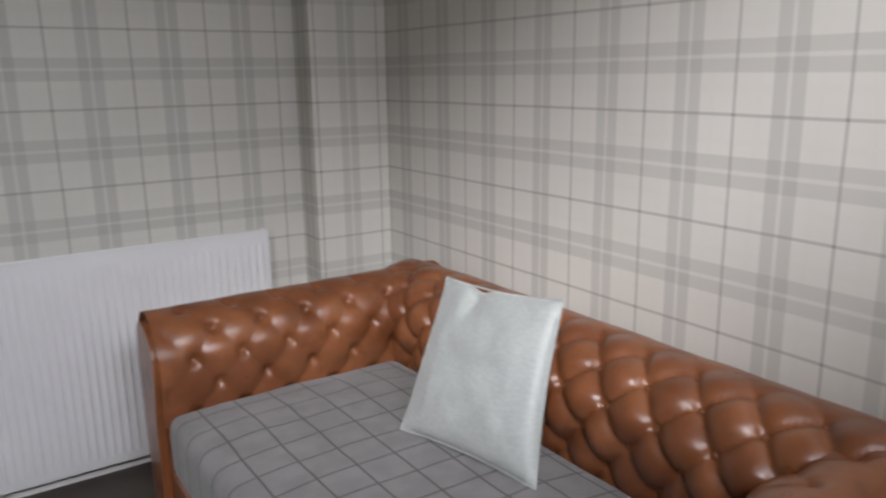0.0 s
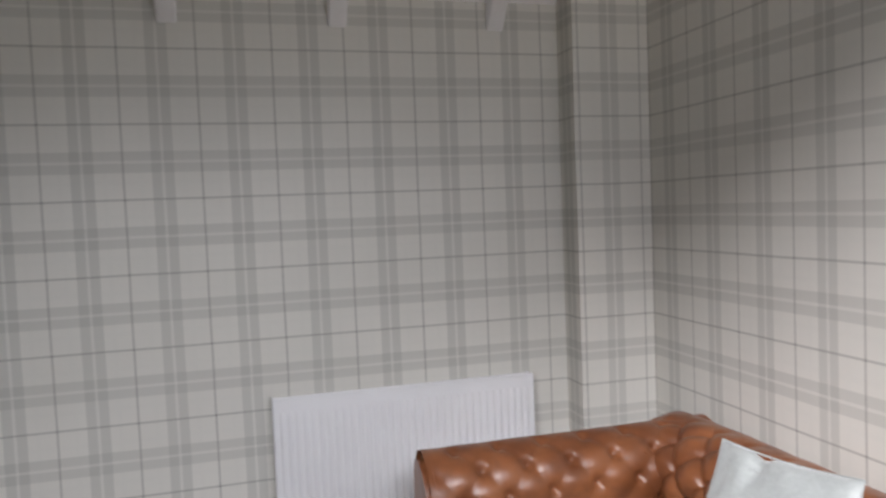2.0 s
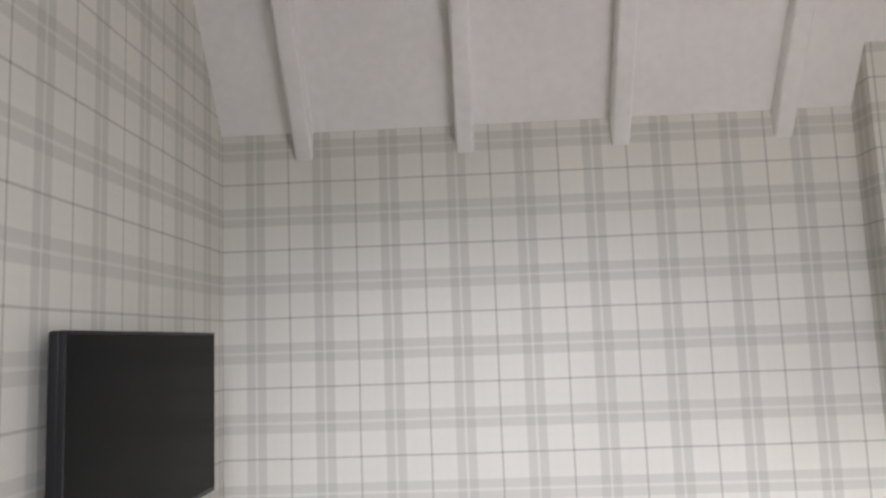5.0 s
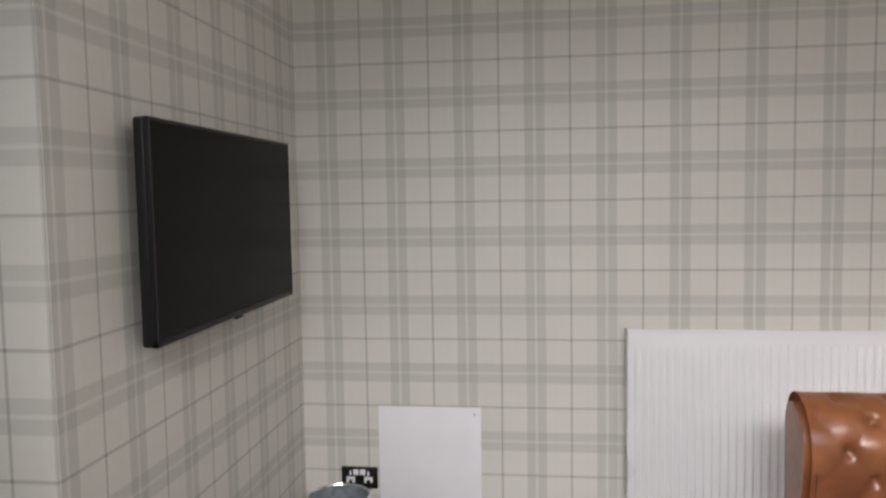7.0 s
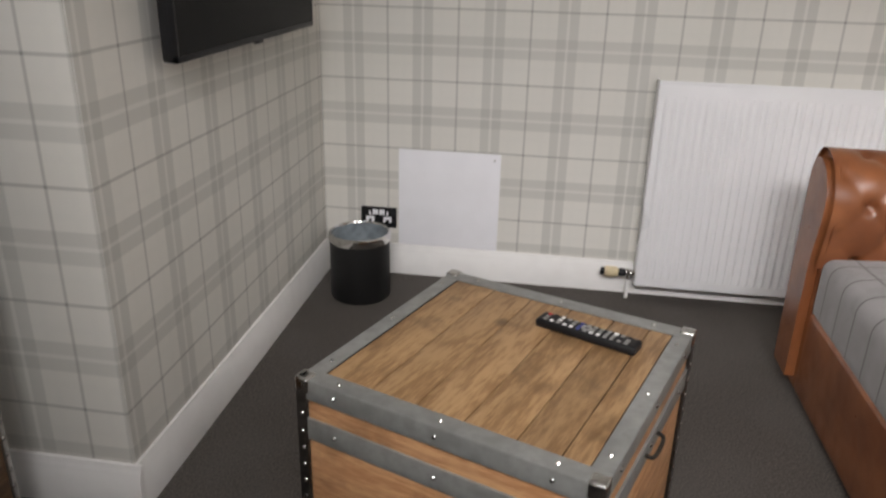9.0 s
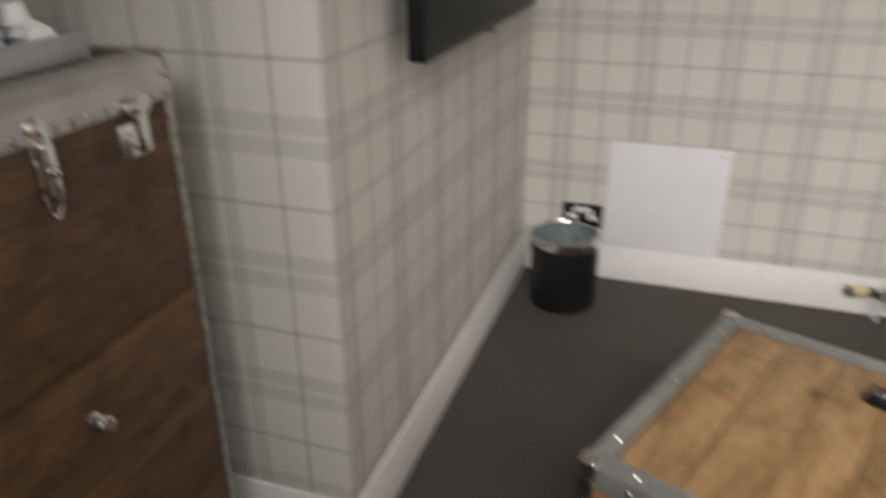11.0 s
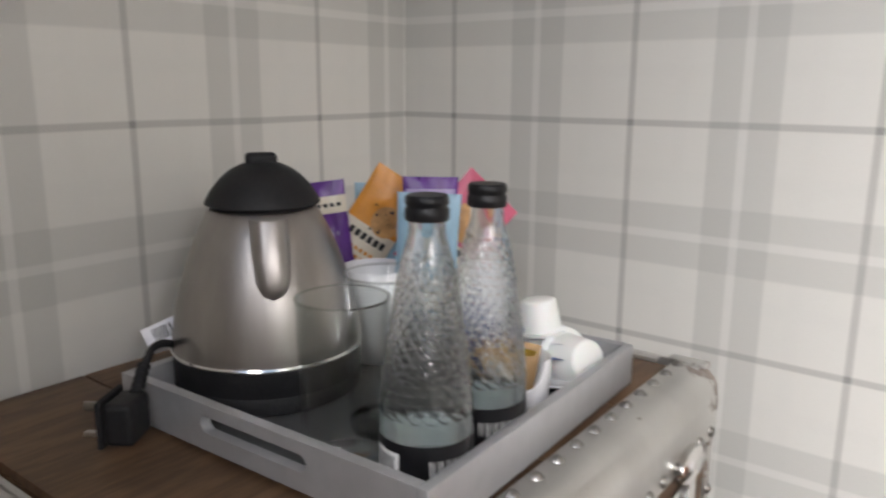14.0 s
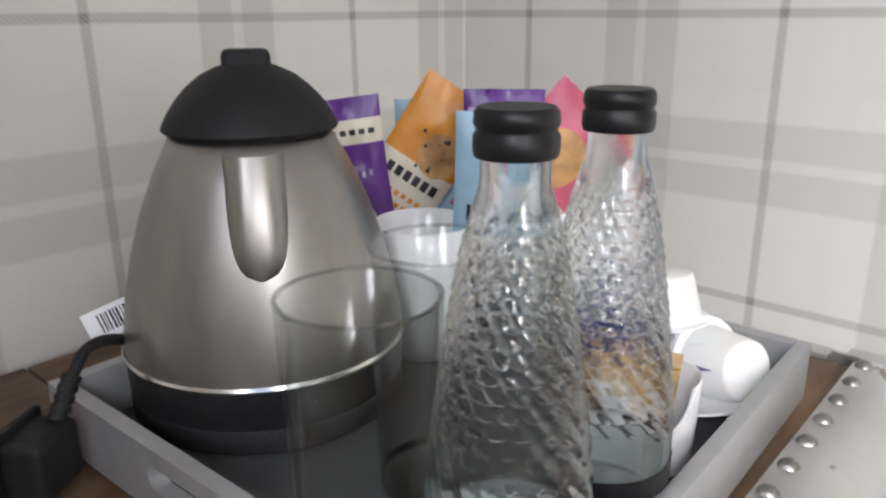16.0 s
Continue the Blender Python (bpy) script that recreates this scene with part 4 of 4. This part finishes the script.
    for i in range(n):
        y = Y0 + 0.015 + i * (Y1 - Y0 - 0.03) / (n - 1)
        shared("rivet", rv, off @ Matrix.Translation((X1 - 0.036, y, H + 0.0006)), c)
        shared("rivet", rv, off @ Matrix.Translation((X1 + 0.002, y, H - 0.061)) @ toX, c)
    for i in range(24):
        z = 0.03 + i * 0.0405
        shared("rivet", rv, off @ Matrix.Translation((X1 + 0.001, Y0 + 0.031, z)) @ toX, c)
        shared("rivet", rv, off @ Matrix.Translation((X1 + 0.001, Y0 + 0.008, z)) @ toX, c)
        shared("rivet", rv, off @ Matrix.Translation((X1 + 0.001, Y1 - 0.006, z)) @ toX, c)


trunk_chest()
TOP = 1.0915

# ---- tray ----


def tray():
    W, D, H = 0.322, 0.325, 0.038
    t = thing("serving_tray", "square silver-painted wooden serving tray with handle slots on the trunk", "tray", pose(-0.4095, -1.907, TOP, 0, 0, 1.7))
    w, d = W / 2, D / 2
    part("tray_base", box(-w + 0.004, w - 0.004, -d + 0.004, d - 0.004, 0, 0.007), M["tray_bed"], t, "darker grey bed")
    for s in (-1, 1):
        part("long_side", box(s * w, s * (w - 0.009), -d, d, 0, H, bevel=0.0015), M["tray"], t)
        # end with a rounded slot cut through it
        bm = bmesh.new()
        hw = 0.050
        inner = []
        for k in range(9):
            a = math.pi / 2 + math.pi * k / 8
            inner.append((-hw + 0.0068 * math.cos(a), 0.0215 + 0.0068 * math.sin(a)))
        for k in range(9):
            a = -math.pi / 2 + math.pi * k / 8
            inner.append((hw + 0.0068 * math.cos(a), 0.0215 + 0.0068 * math.sin(a)))
        outer = []
        for x, z in inner:
            dx, dz = x, z - 0.0215
            k = min((w - 0.009) / max(abs(dx), 1e-6), (H / 2) / max(abs(dz), 1e-6)) if abs(dx) > hw else 0
            outer.append(((w - 0.009) * (1 if x > 0 else -1), z) if abs(dx) > hw + 0.0055 else (x, H if dz > 0 else 0.0))
        y0, y1 = s * d, s * (d - 0.009)
        vi = [[bm.verts.new((x, y, z)) for x, z in inner] for y in (y0, y1)]
        vo = [[bm.verts.new((x, y, z)) for x, z in outer] for y in (y0, y1)]
        m = len(inner)
        for i in range(m):
            j = (i + 1) % m
            for r in (0, 1):
                a, b = outer[i], outer[j]
                vs = [vi[r][i], vi[r][j], vo[r][j], vo[r][i]]
                if abs(a[0] - b[0]) > 1e-6 and abs(a[1] - b[1]) > 1e-6:
                    cx = a[0] if abs(abs(a[0]) - (w - 0.009)) < 1e-6 else b[0]
                    cz = a[1] if a[1] in (H, 0.0) else b[1]
                    vs.insert(3, bm.verts.new((cx, (y0, y1)[r], cz)))
                bm.faces.new(vs)
            bm.faces.new((vi[0][i], vi[0][j], vi[1][j], vi[1][i]))
        x = w - 0.009
        for a, b in (((-x, 0), (x, 0)), ((-x, H), (x, H))):
            bm.faces.new([bm.verts.new((a[0], y0, a[1])), bm.verts.new((b[0], y0, b[1])), bm.verts.new((b[0], y1, b[1])), bm.verts.new((a[0], y1, a[1]))])
        bmesh.ops.recalc_face_normals(bm, faces=bm.faces)
        part("slotted_side", bm, M["tray"], t)


tray()
BED = TOP + 0.0072

# ---- kettle ----


def kettle():
    cx, cy = -0.512, -1.960
    face = math.degrees(math.atan2(-2.36 - cy, 0.06 - cx))
    k = thing("electric_kettle", "brushed steel jug kettle with black base and domed lid", "kettle", pose(cx, cy, BED, 0, 0, face))
    part("power_base", lathe([(0, 0), (0.078, 0), (0.0832, 0.003), (0.0834, 0.0155), (0.0825, 0.017), (0, 0.017)], 56), M["matt_black"], k)
    part("lower_body", lathe([(0, 0.016), (0.0825, 0.0165), (0.0834, 0.018), (0.0837, 0.039), (0.082, 0.041), (0, 0.041)], 56), M["matt_black"], k)
    part("ring", lathe([(0.081, 0.039), (0.0845, 0.0395), (0.0854, 0.0413), (0.0845, 0.0431), (0.081, 0.0436)], 64, True), M["chrome"], k, "thin bright ring")
    side = [(0.0838, 0.0425), (0.0830, 0.052), (0.0796, 0.074), (0.0735, 0.098), (0.0658, 0.122), (0.0555, 0.146), (0.0465, 0.163)]
    bm = lathe(side + [(0.043, 0.165), (0.0, 0.165)], 72)
    part("jug", bm, M["steel"], k, "brushed stainless steel jug")
    # pouring lip, a tapering channel running down the front

    def lip(u, v):
        z = 0.160 - v * 0.062
        r = 0.0468 + (0.163 - z) * 0.465 - (0.163 - z) ** 2 * 0.6
        half = 0.0150 * (1 - v ** 5) ** 0.5 + 0.0012
        y = (u * 2 - 1) * half
        out = 0.012 * (1 - v ** 2) ** 0.7 * (1 - abs(u * 2 - 1) ** 4)
        return (math.sqrt(max(1e-6, r * r - y * y)) + out - 0.0006, y, z)

    bm = surface(lip, 20, 24)
    bmesh.ops.recalc_face_normals(bm, faces=bm.faces)
    part("spout", bm, M["steel"], k)
    dome = [(0.0, 0.162), (0.0440, 0.162), (0.0445, 0.1665), (0.0492, 0.1668), (0.0498, 0.1680), (0.0488, 0.1705), (0.0455, 0.1765), (0.0405, 0.1835), (0.0340, 0.1905), (0.0265, 0.1965), (0.0170, 0.2010), (0.0120, 0.2025), (0, 0.2030)]
    lid = part("lid", lathe(dome, 56), M["matt_black"], k, "domed black plastic lid")
    part("lid_knob", box(-0.009, 0.009, -0.0135, 0.0135, 0.196, 0.2105, bevel=0.005, seg=4), M["matt_black"], lid)
    part("handle", tube(spline([(-0.050, 0, 0.172), (-0.085, 0, 0.178), (-0.112, 0, 0.150), (-0.118, 0, 0.10), (-0.112, 0, 0.055), (-0.088, 0, 0.040)], 6), 0.010, 12), M["matt_black"], k)


kettle()


def tag_pose(owner):
    n = Vector((0.43, -0.17, 0.22)).normalized()
    x = Vector((0.60, 0.62, 0.42))
    x = (x - n * x.dot(n)).normalized()
    z = x.cross(-n)
    m = Matrix((x, -n, z)).transposed().to_4x4()
    return owner.matrix_basis.inverted() @ Matrix.Translation((-0.578, -2.041, 1.147)) @ m


def plug_and_cord():
    p = thing("power_plug", "black three-pin plug on a cord hanging over the tray edge", "plug", pose(-0.520, -2.098, TOP, 0, 0, 14) @ Matrix.Scale(0.78, 4))
    turn = Matrix.Rotation(radians(-70), 4, "Z")
    part("plug_body", moved(merge(box(-0.022, 0.022, -0.014, 0.016, 0.002, 0.046, bevel=0.007, seg=3), box(-0.026, 0.026, -0.019, -0.013, 0.0, 0.050, bevel=0.003)), turn), M["matt_black"], p)
    for x in (-0.012, 0.012):
        part("pin", moved(box(x - 0.0035, x + 0.0035, -0.037, -0.018, 0.010, 0.014, bevel=0.0008), turn), M["brass"], p, "bright metal pin")
    part("pin", moved(box(-0.002, 0.002, -0.042, -0.018, 0.032, 0.040, bevel=0.0008), turn), M["brass"], p, "bright metal pin")
    ribs = [tube([(0.0, 0.014, 0.044), (-0.006, 0.034, 0.066)], 0.0058, 12)]
    for i in range(5):
        f = i / 4
        ribs.append(moved(lathe([(0.004, -0.0018), (0.0068, -0.0018), (0.0068, 0.0018), (0.004, 0.0018)], 14, True), Matrix.Translation((-0.006 * f, 0.016 + 0.018 * f, 0.046 + 0.020 * f)) @ Vector((-0.006, 0.02, 0.022)).to_track_quat("Z", "Y").to_matrix().to_4x4()))
    part("strain_relief", merge(*ribs), M["matt_black"], p)
    part("cord", tube(spline([(-0.006, 0.034, 0.066), (-0.009, 0.052, 0.080), (-0.012, 0.078, 0.076), (-0.026, 0.12, 0.050), (-0.04, 0.17, 0.022), (0.0, 0.235, 0.016)], 8), 0.0042, 10), M["matt_black"], p)
    TAG = tag_pose(p)
    tag = part("cord_tag", moved(merge(box(-0.002, 0.030, -0.0006, 0.0006, -0.0095, 0.0095)), TAG), M["white_card"], p, "white barcode tag")
    random.seed(9)
    bars = bmesh.new()
    x = 0.006
    while x < 0.024:
        wd = random.choice((0.0006, 0.001, 0.0015))
        add_box(bars, x, x + wd, -0.0009, 0.0009, -0.006, 0.006)
        x += wd + random.choice((0.0007, 0.0012))
    part("barcode", moved(bars, TAG), M["ink"], tag)


plug_and_cord()

# ---- bottles, glasses, mugs ----


def scaled_glass(prof, around=20, pitch=0.0062):
    """A bottle turned from its profile, with rows of leaf-shaped facets overlapping up the body."""
    steps = around * 8

    def radius(z):
        for (r0, z0), (r1, z1) in zip(prof[3:], prof[4:]):
            if z0 <= z <= z1 and z1 > z0:
                return r0 + (r1 - r0) * (z - z0) / (z1 - z0)
        return prof[-2][0]

    z, rings = prof[3][1], list(prof[:3])
    while z < 0.168:
        rings.append((radius(z), z))
        z += pitch / 7
    rings += prof[-4:]
    bm = lathe(rings, steps)
    for v in bm.verts:
        zz = v.co.z
        on = min(1, max(0, (zz - 0.052) / 0.006)) * min(1, max(0, (0.164 - zz) / 0.010))
        r = math.hypot(v.co.x, v.co.y)
        if on <= 0 or r < 1e-4:
            continue
        row = math.floor(zz / pitch)
        up = zz / pitch - row
        across = math.atan2(v.co.y, v.co.x) * around / (2 * math.pi) + 0.5 * row + 0.55 * up
        side = 2 * (across - math.floor(across)) - 1
        leaf = (1 - up ** 1.5) * (1 - side * side) + 0.25 * up
        k = 1 + on * (0.0014 * leaf - 0.0006) / r * min(1, r / 0.022)
        v.co.x *= k
        v.co.y *= k
    return bm


def bottle(x, y, turn):
    b = thing("water_bottle", "clear dimpled glass water bottle with black cap and label", "bottle", pose(x, y, BED, 0, 0, turn), "water bottles")
    prof = [(0.0, 0.003), (0.022, 0.002), (0.0285, 0.0), (0.0315, 0.004), (0.0320, 0.012), (0.0320, 0.050), (0.0313, 0.062), (0.0288, 0.085), (0.0254, 0.110), (0.0215, 0.135), (0.0175, 0.156), (0.0142, 0.168), (0.0122, 0.174), (0.0118, 0.187), (0.0, 0.187)]
    part("glass_body", scaled_glass(prof), M["dimpled"], b, angle=35)
    cap = [(0, 0.2005), (0.0128, 0.2005), (0.0141, 0.1990), (0.0144, 0.1950), (0.0135, 0.1936), (0.0135, 0.1926), (0.0145, 0.1912), (0.0146, 0.1862), (0.0140, 0.1842), (0.0120, 0.1840)]
    part("cap", lathe(cap, 48), M["black"], b, "black screw cap")
    label = part("label", lathe([(0.0323, 0.008), (0.0326, 0.008), (0.0326, 0.041), (0.0323, 0.041)], 56, True), M["black"], b, "black paper label")

    part("label_back", lathe([(0.03212, 0.0105), (0.03222, 0.0105), (0.03222, 0.0375), (0.03212, 0.0375)], 56, True), M["label_grey"], label, "pale reverse of the label")

    def patch(name, a0, a1, z0, z1, mat):
        bm = surface(lambda u, v: (0.0329 * math.cos(a0 + u * (a1 - a0)), 0.0329 * math.sin(a0 + u * (a1 - a0)), z0 + v * (z1 - z0)), 6, 1)
        part(name, bm, M[mat], label)

    patch("barcode_panel", -1.15, -0.40, 0.013, 0.034, "white_ink")
    for i in range(9):
        a = -1.05 + i * 0.062
        bm = surface(lambda u, v: (0.0331 * math.cos(a + u * 0.03), 0.0331 * math.sin(a + u * 0.03), 0.015 + v * 0.016), 2, 1)
        part("barcode_bar", bm, M["ink"], label)
    # lettering too small to set, as upright strokes
    for i in range(6):
        a = 0.25 + i * 0.17
        for da, z0, z1 in ((0.0, 0.020, 0.031), (0.07, 0.020, 0.031)):
            bm = surface(lambda u, v: (0.0331 * math.cos(a + da + u * 0.022), 0.0331 * math.sin(a + da + u * 0.022), z0 + v * (z1 - z0)), 1, 1)
            part("letter_stroke", bm, M["white_ink"], label)
    return b


bottle(-0.287, -2.012, -62)
bottle(-0.289, -1.940, -76)


def tumbler(x, y):
    g = thing("tumbler", "plain clear straight-sided drinking glass on the tray", "glass", pose(x, y, BED), "tumblers")
    R, H = 0.0324, 0.128
    prof = [(0, 0), (R * 0.84, 0), (R * 0.91, 0.003), (R, H - 0.001), (R - 0.0006, H), (R - 0.0018, H - 0.001), (R * 0.91 - 0.0020, 0.012), (R * 0.7, 0.0075), (0, 0.007)]
    part("wall", lathe(prof[2:7], 56), M["glass"], g, angle=60)
    part("base", lathe([(0, 0), (R * 0.84, 0), (R * 0.905, 0.003), (R * 0.91, 0.008), (R * 0.7, 0.0105), (0, 0.010)], 48), M["thick_glass"], g, "thick glass base")
    part("rim", lathe([(R + 0.0002, H - 0.0012), (R + 0.0004, H - 0.0002), (R - 0.0006, H + 0.0004), (R - 0.0018, H - 0.0002), (R - 0.0016, H - 0.0012)], 64, True), M["thick_glass"], g)


tumbler(-0.343, -2.034)
tumbler(-0.364, -1.966)


def mug(x, y, turn):
    g = thing("mug", "plain white china mug holding biscuit packets", "mug", pose(x, y, BED, 0, 0, turn), "mugs")
    R, H = 0.036, 0.094
    part("cup", lathe([(0, 0.002), (0.024, 0), (0.028, 0.002), (0.031, 0.02), (R - 0.001, 0.06), (R, H - 0.001), (R - 0.0015, H), (R - 0.003, H - 0.001), (R - 0.004, 0.06), (0.026, 0.008), (0, 0.006)], 56), M["china"], g, angle=60)
    part("handle", tube(spline([(-R + 0.002, 0, 0.078), (-R - 0.018, 0, 0.074), (-R - 0.024, 0, 0.052), (-R - 0.016, 0, 0.030), (-R + 0.004, 0, 0.024)], 6), 0.0045, 10), M["china"], g)


mug(-0.478, -1.852, 60)
mug(-0.392, -1.805, 100)


def packet(label, pos, w, h, lean, roll, yaw, body, bands=(), category="snack packet", marks=()):
    """A puffed foil packet with crimped ends; bands and marks lie on its face (v up, u across, 0 to 1)."""
    p = thing("biscuit_packet", label, category, pose(*pos, 0, 0, yaw) @ pose(0, 0, 0, lean, 0, 0) @ pose(0, 0, 0, 0, roll, 0))

    def shape(u, v, side, lift=0.0):
        pu, pv = 2 * u - 1, 2 * v - 1
        puff = 0.0068 * max(0, 1 - pu ** 2) ** 0.55 * max(0, 1 - abs(pv) ** 3.2) ** 0.8
        wr = 0.0022 * noise.noise(Vector((u * 5 + pos[0] * 90, v * 6, side))) * min(1, 6 * min(u, 1 - u))
        crimp = 0.0009 * math.sin(u * 70) if abs(pv) > 0.88 else 0
        return ((pu * w / 2) * (1 - 0.05 * (1 - pv * pv)), -side * (puff + lift) + (-side * wr) + crimp, v * h)

    def skin(u0, u1, v0, v1, lift, edge=None):
        return surface(lambda a, b: shape(u0 + a * (u1 - u0), v0 + b * (v1 - v0), 1, lift), 14, 14)

    both = merge(surface(lambda a, b: shape(a, b, 1), 20, 28), surface(lambda a, b: shape(1 - a, b, -1), 20, 28))
    bmesh.ops.remove_doubles(both, verts=both.verts, dist=0.0003)
    wrap = part("wrapper", both, M[body], p, angle=80)
    for u0, u1, v0, v1, mat in bands:
        part("printed_band", skin(u0, u1, v0, v1, 0.0005), M[mat], wrap)
    for kind, u, v, r, mat in marks:
        if kind == "disc":
            bm = surface(lambda a, b: shape(u + r * b * math.cos(2 * math.pi * a) / w, v + r * b * math.sin(2 * math.pi * a) / h, 1, 0.0010), 22, 4)
            part("printed_biscuit", bm, M[mat], wrap)
        else:
            part("lettering_bar", surface(lambda a, b: shape(u + r[0] * a, v + r[1] * b, 1, 0.0013), 5, 2), M[mat], wrap)


random.seed(3)
dots = [("disc", 0.55 + random.uniform(-0.22, 0.24), 0.62 + random.uniform(-0.12, 0.12), 0.0013, "ink") for _ in range(18)]
caps = [("bar", 0.16 + i * 0.125, 0.40, (0.085, 0.060), "ink") for i in range(6)]
small = [("bar", 0.22 + i * 0.10, 0.30, (0.06, 0.030), "orange") for i in range(6)] + [("bar", 0.3 + i * 0.10, 0.235, (0.06, 0.030), "orange") for i in range(4)]
packet("orange and cream biscuit packet standing in a mug", (-0.543, -1.841, 1.166), 0.062, 0.128, -3, 34, 43, "orange", ((0.0, 1.0, 0.10, 0.52, "cream"),), marks=[("disc", 0.66, 0.62, 0.017, "biscuit")] + dots + caps + small)
packet("purple foil drinking-chocolate sachet standing in a mug", (-0.538, -1.850, 1.161), 0.050, 0.110, -4, -7, 43, "purple", ((0.0, 1.0, 0.70, 0.86, "cream"),), "sachet", marks=[("bar", 0.1 + i * 0.14, 0.76, (0.09, 0.035), "ink") for i in range(6)] + [("bar", 0.18 + i * 0.11, 0.48 + 0.01 * (i % 2), (0.05, 0.04 + 0.03 * (i % 3 == 0)), "lilac") for i in range(6)] + [("disc", 0.5, 0.2, 0.012, "cream")])
packet("pale blue biscuit packet standing in a mug", (-0.512, -1.800, 1.150), 0.070, 0.116, -3, 2, 43, "sky_foil")
packet("pale blue malt drink sachet standing in a mug", (-0.431, -1.835, 1.147), 0.062, 0.120, -3, 3, 43, "sky_foil", ((0.0, 1.0, 0.05, 0.34, "cream"),), "sachet", marks=[("bar", 0.14 + i * 0.15, 0.42, (0.04, 0.09 if i % 2 == 0 else 0.06), "ink") for i in range(5)])
packet("purple foil drinking-chocolate sachet standing in a mug", (-0.450, -1.803, 1.158), 0.056, 0.120, -3, 1, 43, "purple", ((0.05, 0.95, 0.80, 0.90, "lilac"),), "sachet")
packet("pink and cream biscuit packet leaning out of a mug", (-0.456, -1.813, 1.178), 0.070, 0.118, -4, 44, 52, "pink", ((0.0, 1.0, 0.06, 0.42, "cream"),), marks=[("disc", 0.5, 0.62, 0.021, "biscuit")] + [("bar", 0.14 + i * 0.13, 0.32, (0.08, 0.08), "ink") for i in range(6)])


def sachet_bowl():
    b = thing("sachet_bowl", "small white china pot filled with sugar sachets", "bowl", pose(-0.296, -1.878, BED))
    bm = lathe([(0, 0.001), (0.021, 0), (0.0245, 0.002), (0.0258, 0.018), (0.0266, 0.034), (0.0270, 0.050), (0.0262, 0.0515), (0.0248, 0.050), (0.0242, 0.034), (0.0225, 0.006), (0, 0.004)], 64)
    for v in bm.verts:
        # scoop cut out of the front of the rim
        d = math.atan2(v.co.y, v.co.x) + radians(50)
        if v.co.z > 0.03 and abs(d) < 0.75:
            v.co.z -= 0.021 * math.sqrt(1 - (d / 0.75) ** 2) * (v.co.z - 0.03) / 0.02
    part("pot", bm, M["china"], b, angle=60)


sachet_bowl()


def sachet(label, pos, w, h, rot, mat):
    s = thing("sugar_sachet", label, "sachet", pose(*pos, *rot))

    def f(side):
        return surface(lambda u, v: ((u - 0.5) * w, side * 0.003 * math.sin(math.pi * u) * math.sin(math.pi * v), (v - 0.5) * h), 10, 14)

    part("paper", merge(f(1), f(-1)), M[mat], s, angle=80)


sachet("yellow sugar sachet standing in a white pot", (-0.302, -1.872, BED + 0.050), 0.030, 0.050, (60, 10, 30), "yellow")
sachet("brown sugar sachet standing in a white pot", (-0.297, -1.880, BED + 0.035), 0.034, 0.055, (-22, 14, 40), "brown_paper")
sachet("brown sugar sachet standing in a white pot", (-0.306, -1.884, BED + 0.033), 0.034, 0.055, (-12, -8, 52), "brown_paper")
sachet("dark blue coffee sachet lying on the saucer", (-0.325, -1.800, BED + 0.022), 0.042, 0.075, (78, 0, 42), "blue")
sachet("dark blue coffee sachet lying on the saucer", (-0.345, -1.835, BED + 0.034), 0.03, 0.06, (20, 20, 36), "blue")
sachet("white sweetener sachet lying on the saucer", (-0.312, -1.782, BED + 0.028), 0.040, 0.060, (70, 12, 64), "white_card")

saucer = tagged(part("saucer", moved(lathe([(0, 0.002), (0.022, 0.0), (0.026, 0.002), (0.046, 0.010), (0.052, 0.0135), (0.0515, 0.015), (0.045, 0.0125), (0.024, 0.005), (0, 0.004)], 48), pose(0, 0, 0)), M["china"]), "small white china saucer holding milk pots", "saucer")
saucer.matrix_world = pose(-0.312, -1.800, BED)


def milk_pot(m, label):
    p = thing("milk_pot", label, "milk pot", m, "milk pots")
    part("pot", lathe([(0, 0.0), (0.0125, 0.0), (0.0145, 0.001), (0.0150, 0.003), (0.0185, 0.026), (0.0225, 0.0270), (0.0225, 0.0282), (0, 0.0282)], 36), M["pot"], p, angle=50)
    lid = surface(lambda u, v: (0.0228 * v * math.cos(2 * math.pi * u), 0.0228 * v * math.sin(2 * math.pi * u) - (0.012 * v if 0.20 < u < 0.30 else 0), 0.0286 + 0.0006 * math.sin(9 * u)), 40, 4)
    part("foil_lid", lid, M["white_card"], p)


milk_pot(pose(-0.270, -1.800, BED + 0.029, 0, -103, -22) @ Matrix.Scale(1.25, 4), "white plastic milk pot lying on its side on the saucer")
milk_pot(pose(-0.332, -1.786, BED + 0.072, 0, 172, 0) @ Matrix.Scale(1.12, 4), "white plastic milk pot standing upside down on the saucer")
milk_pot(pose(-0.336, -1.782, BED + 0.006) @ Matrix.Scale(1.1, 4), "white plastic milk pot standing on the saucer")
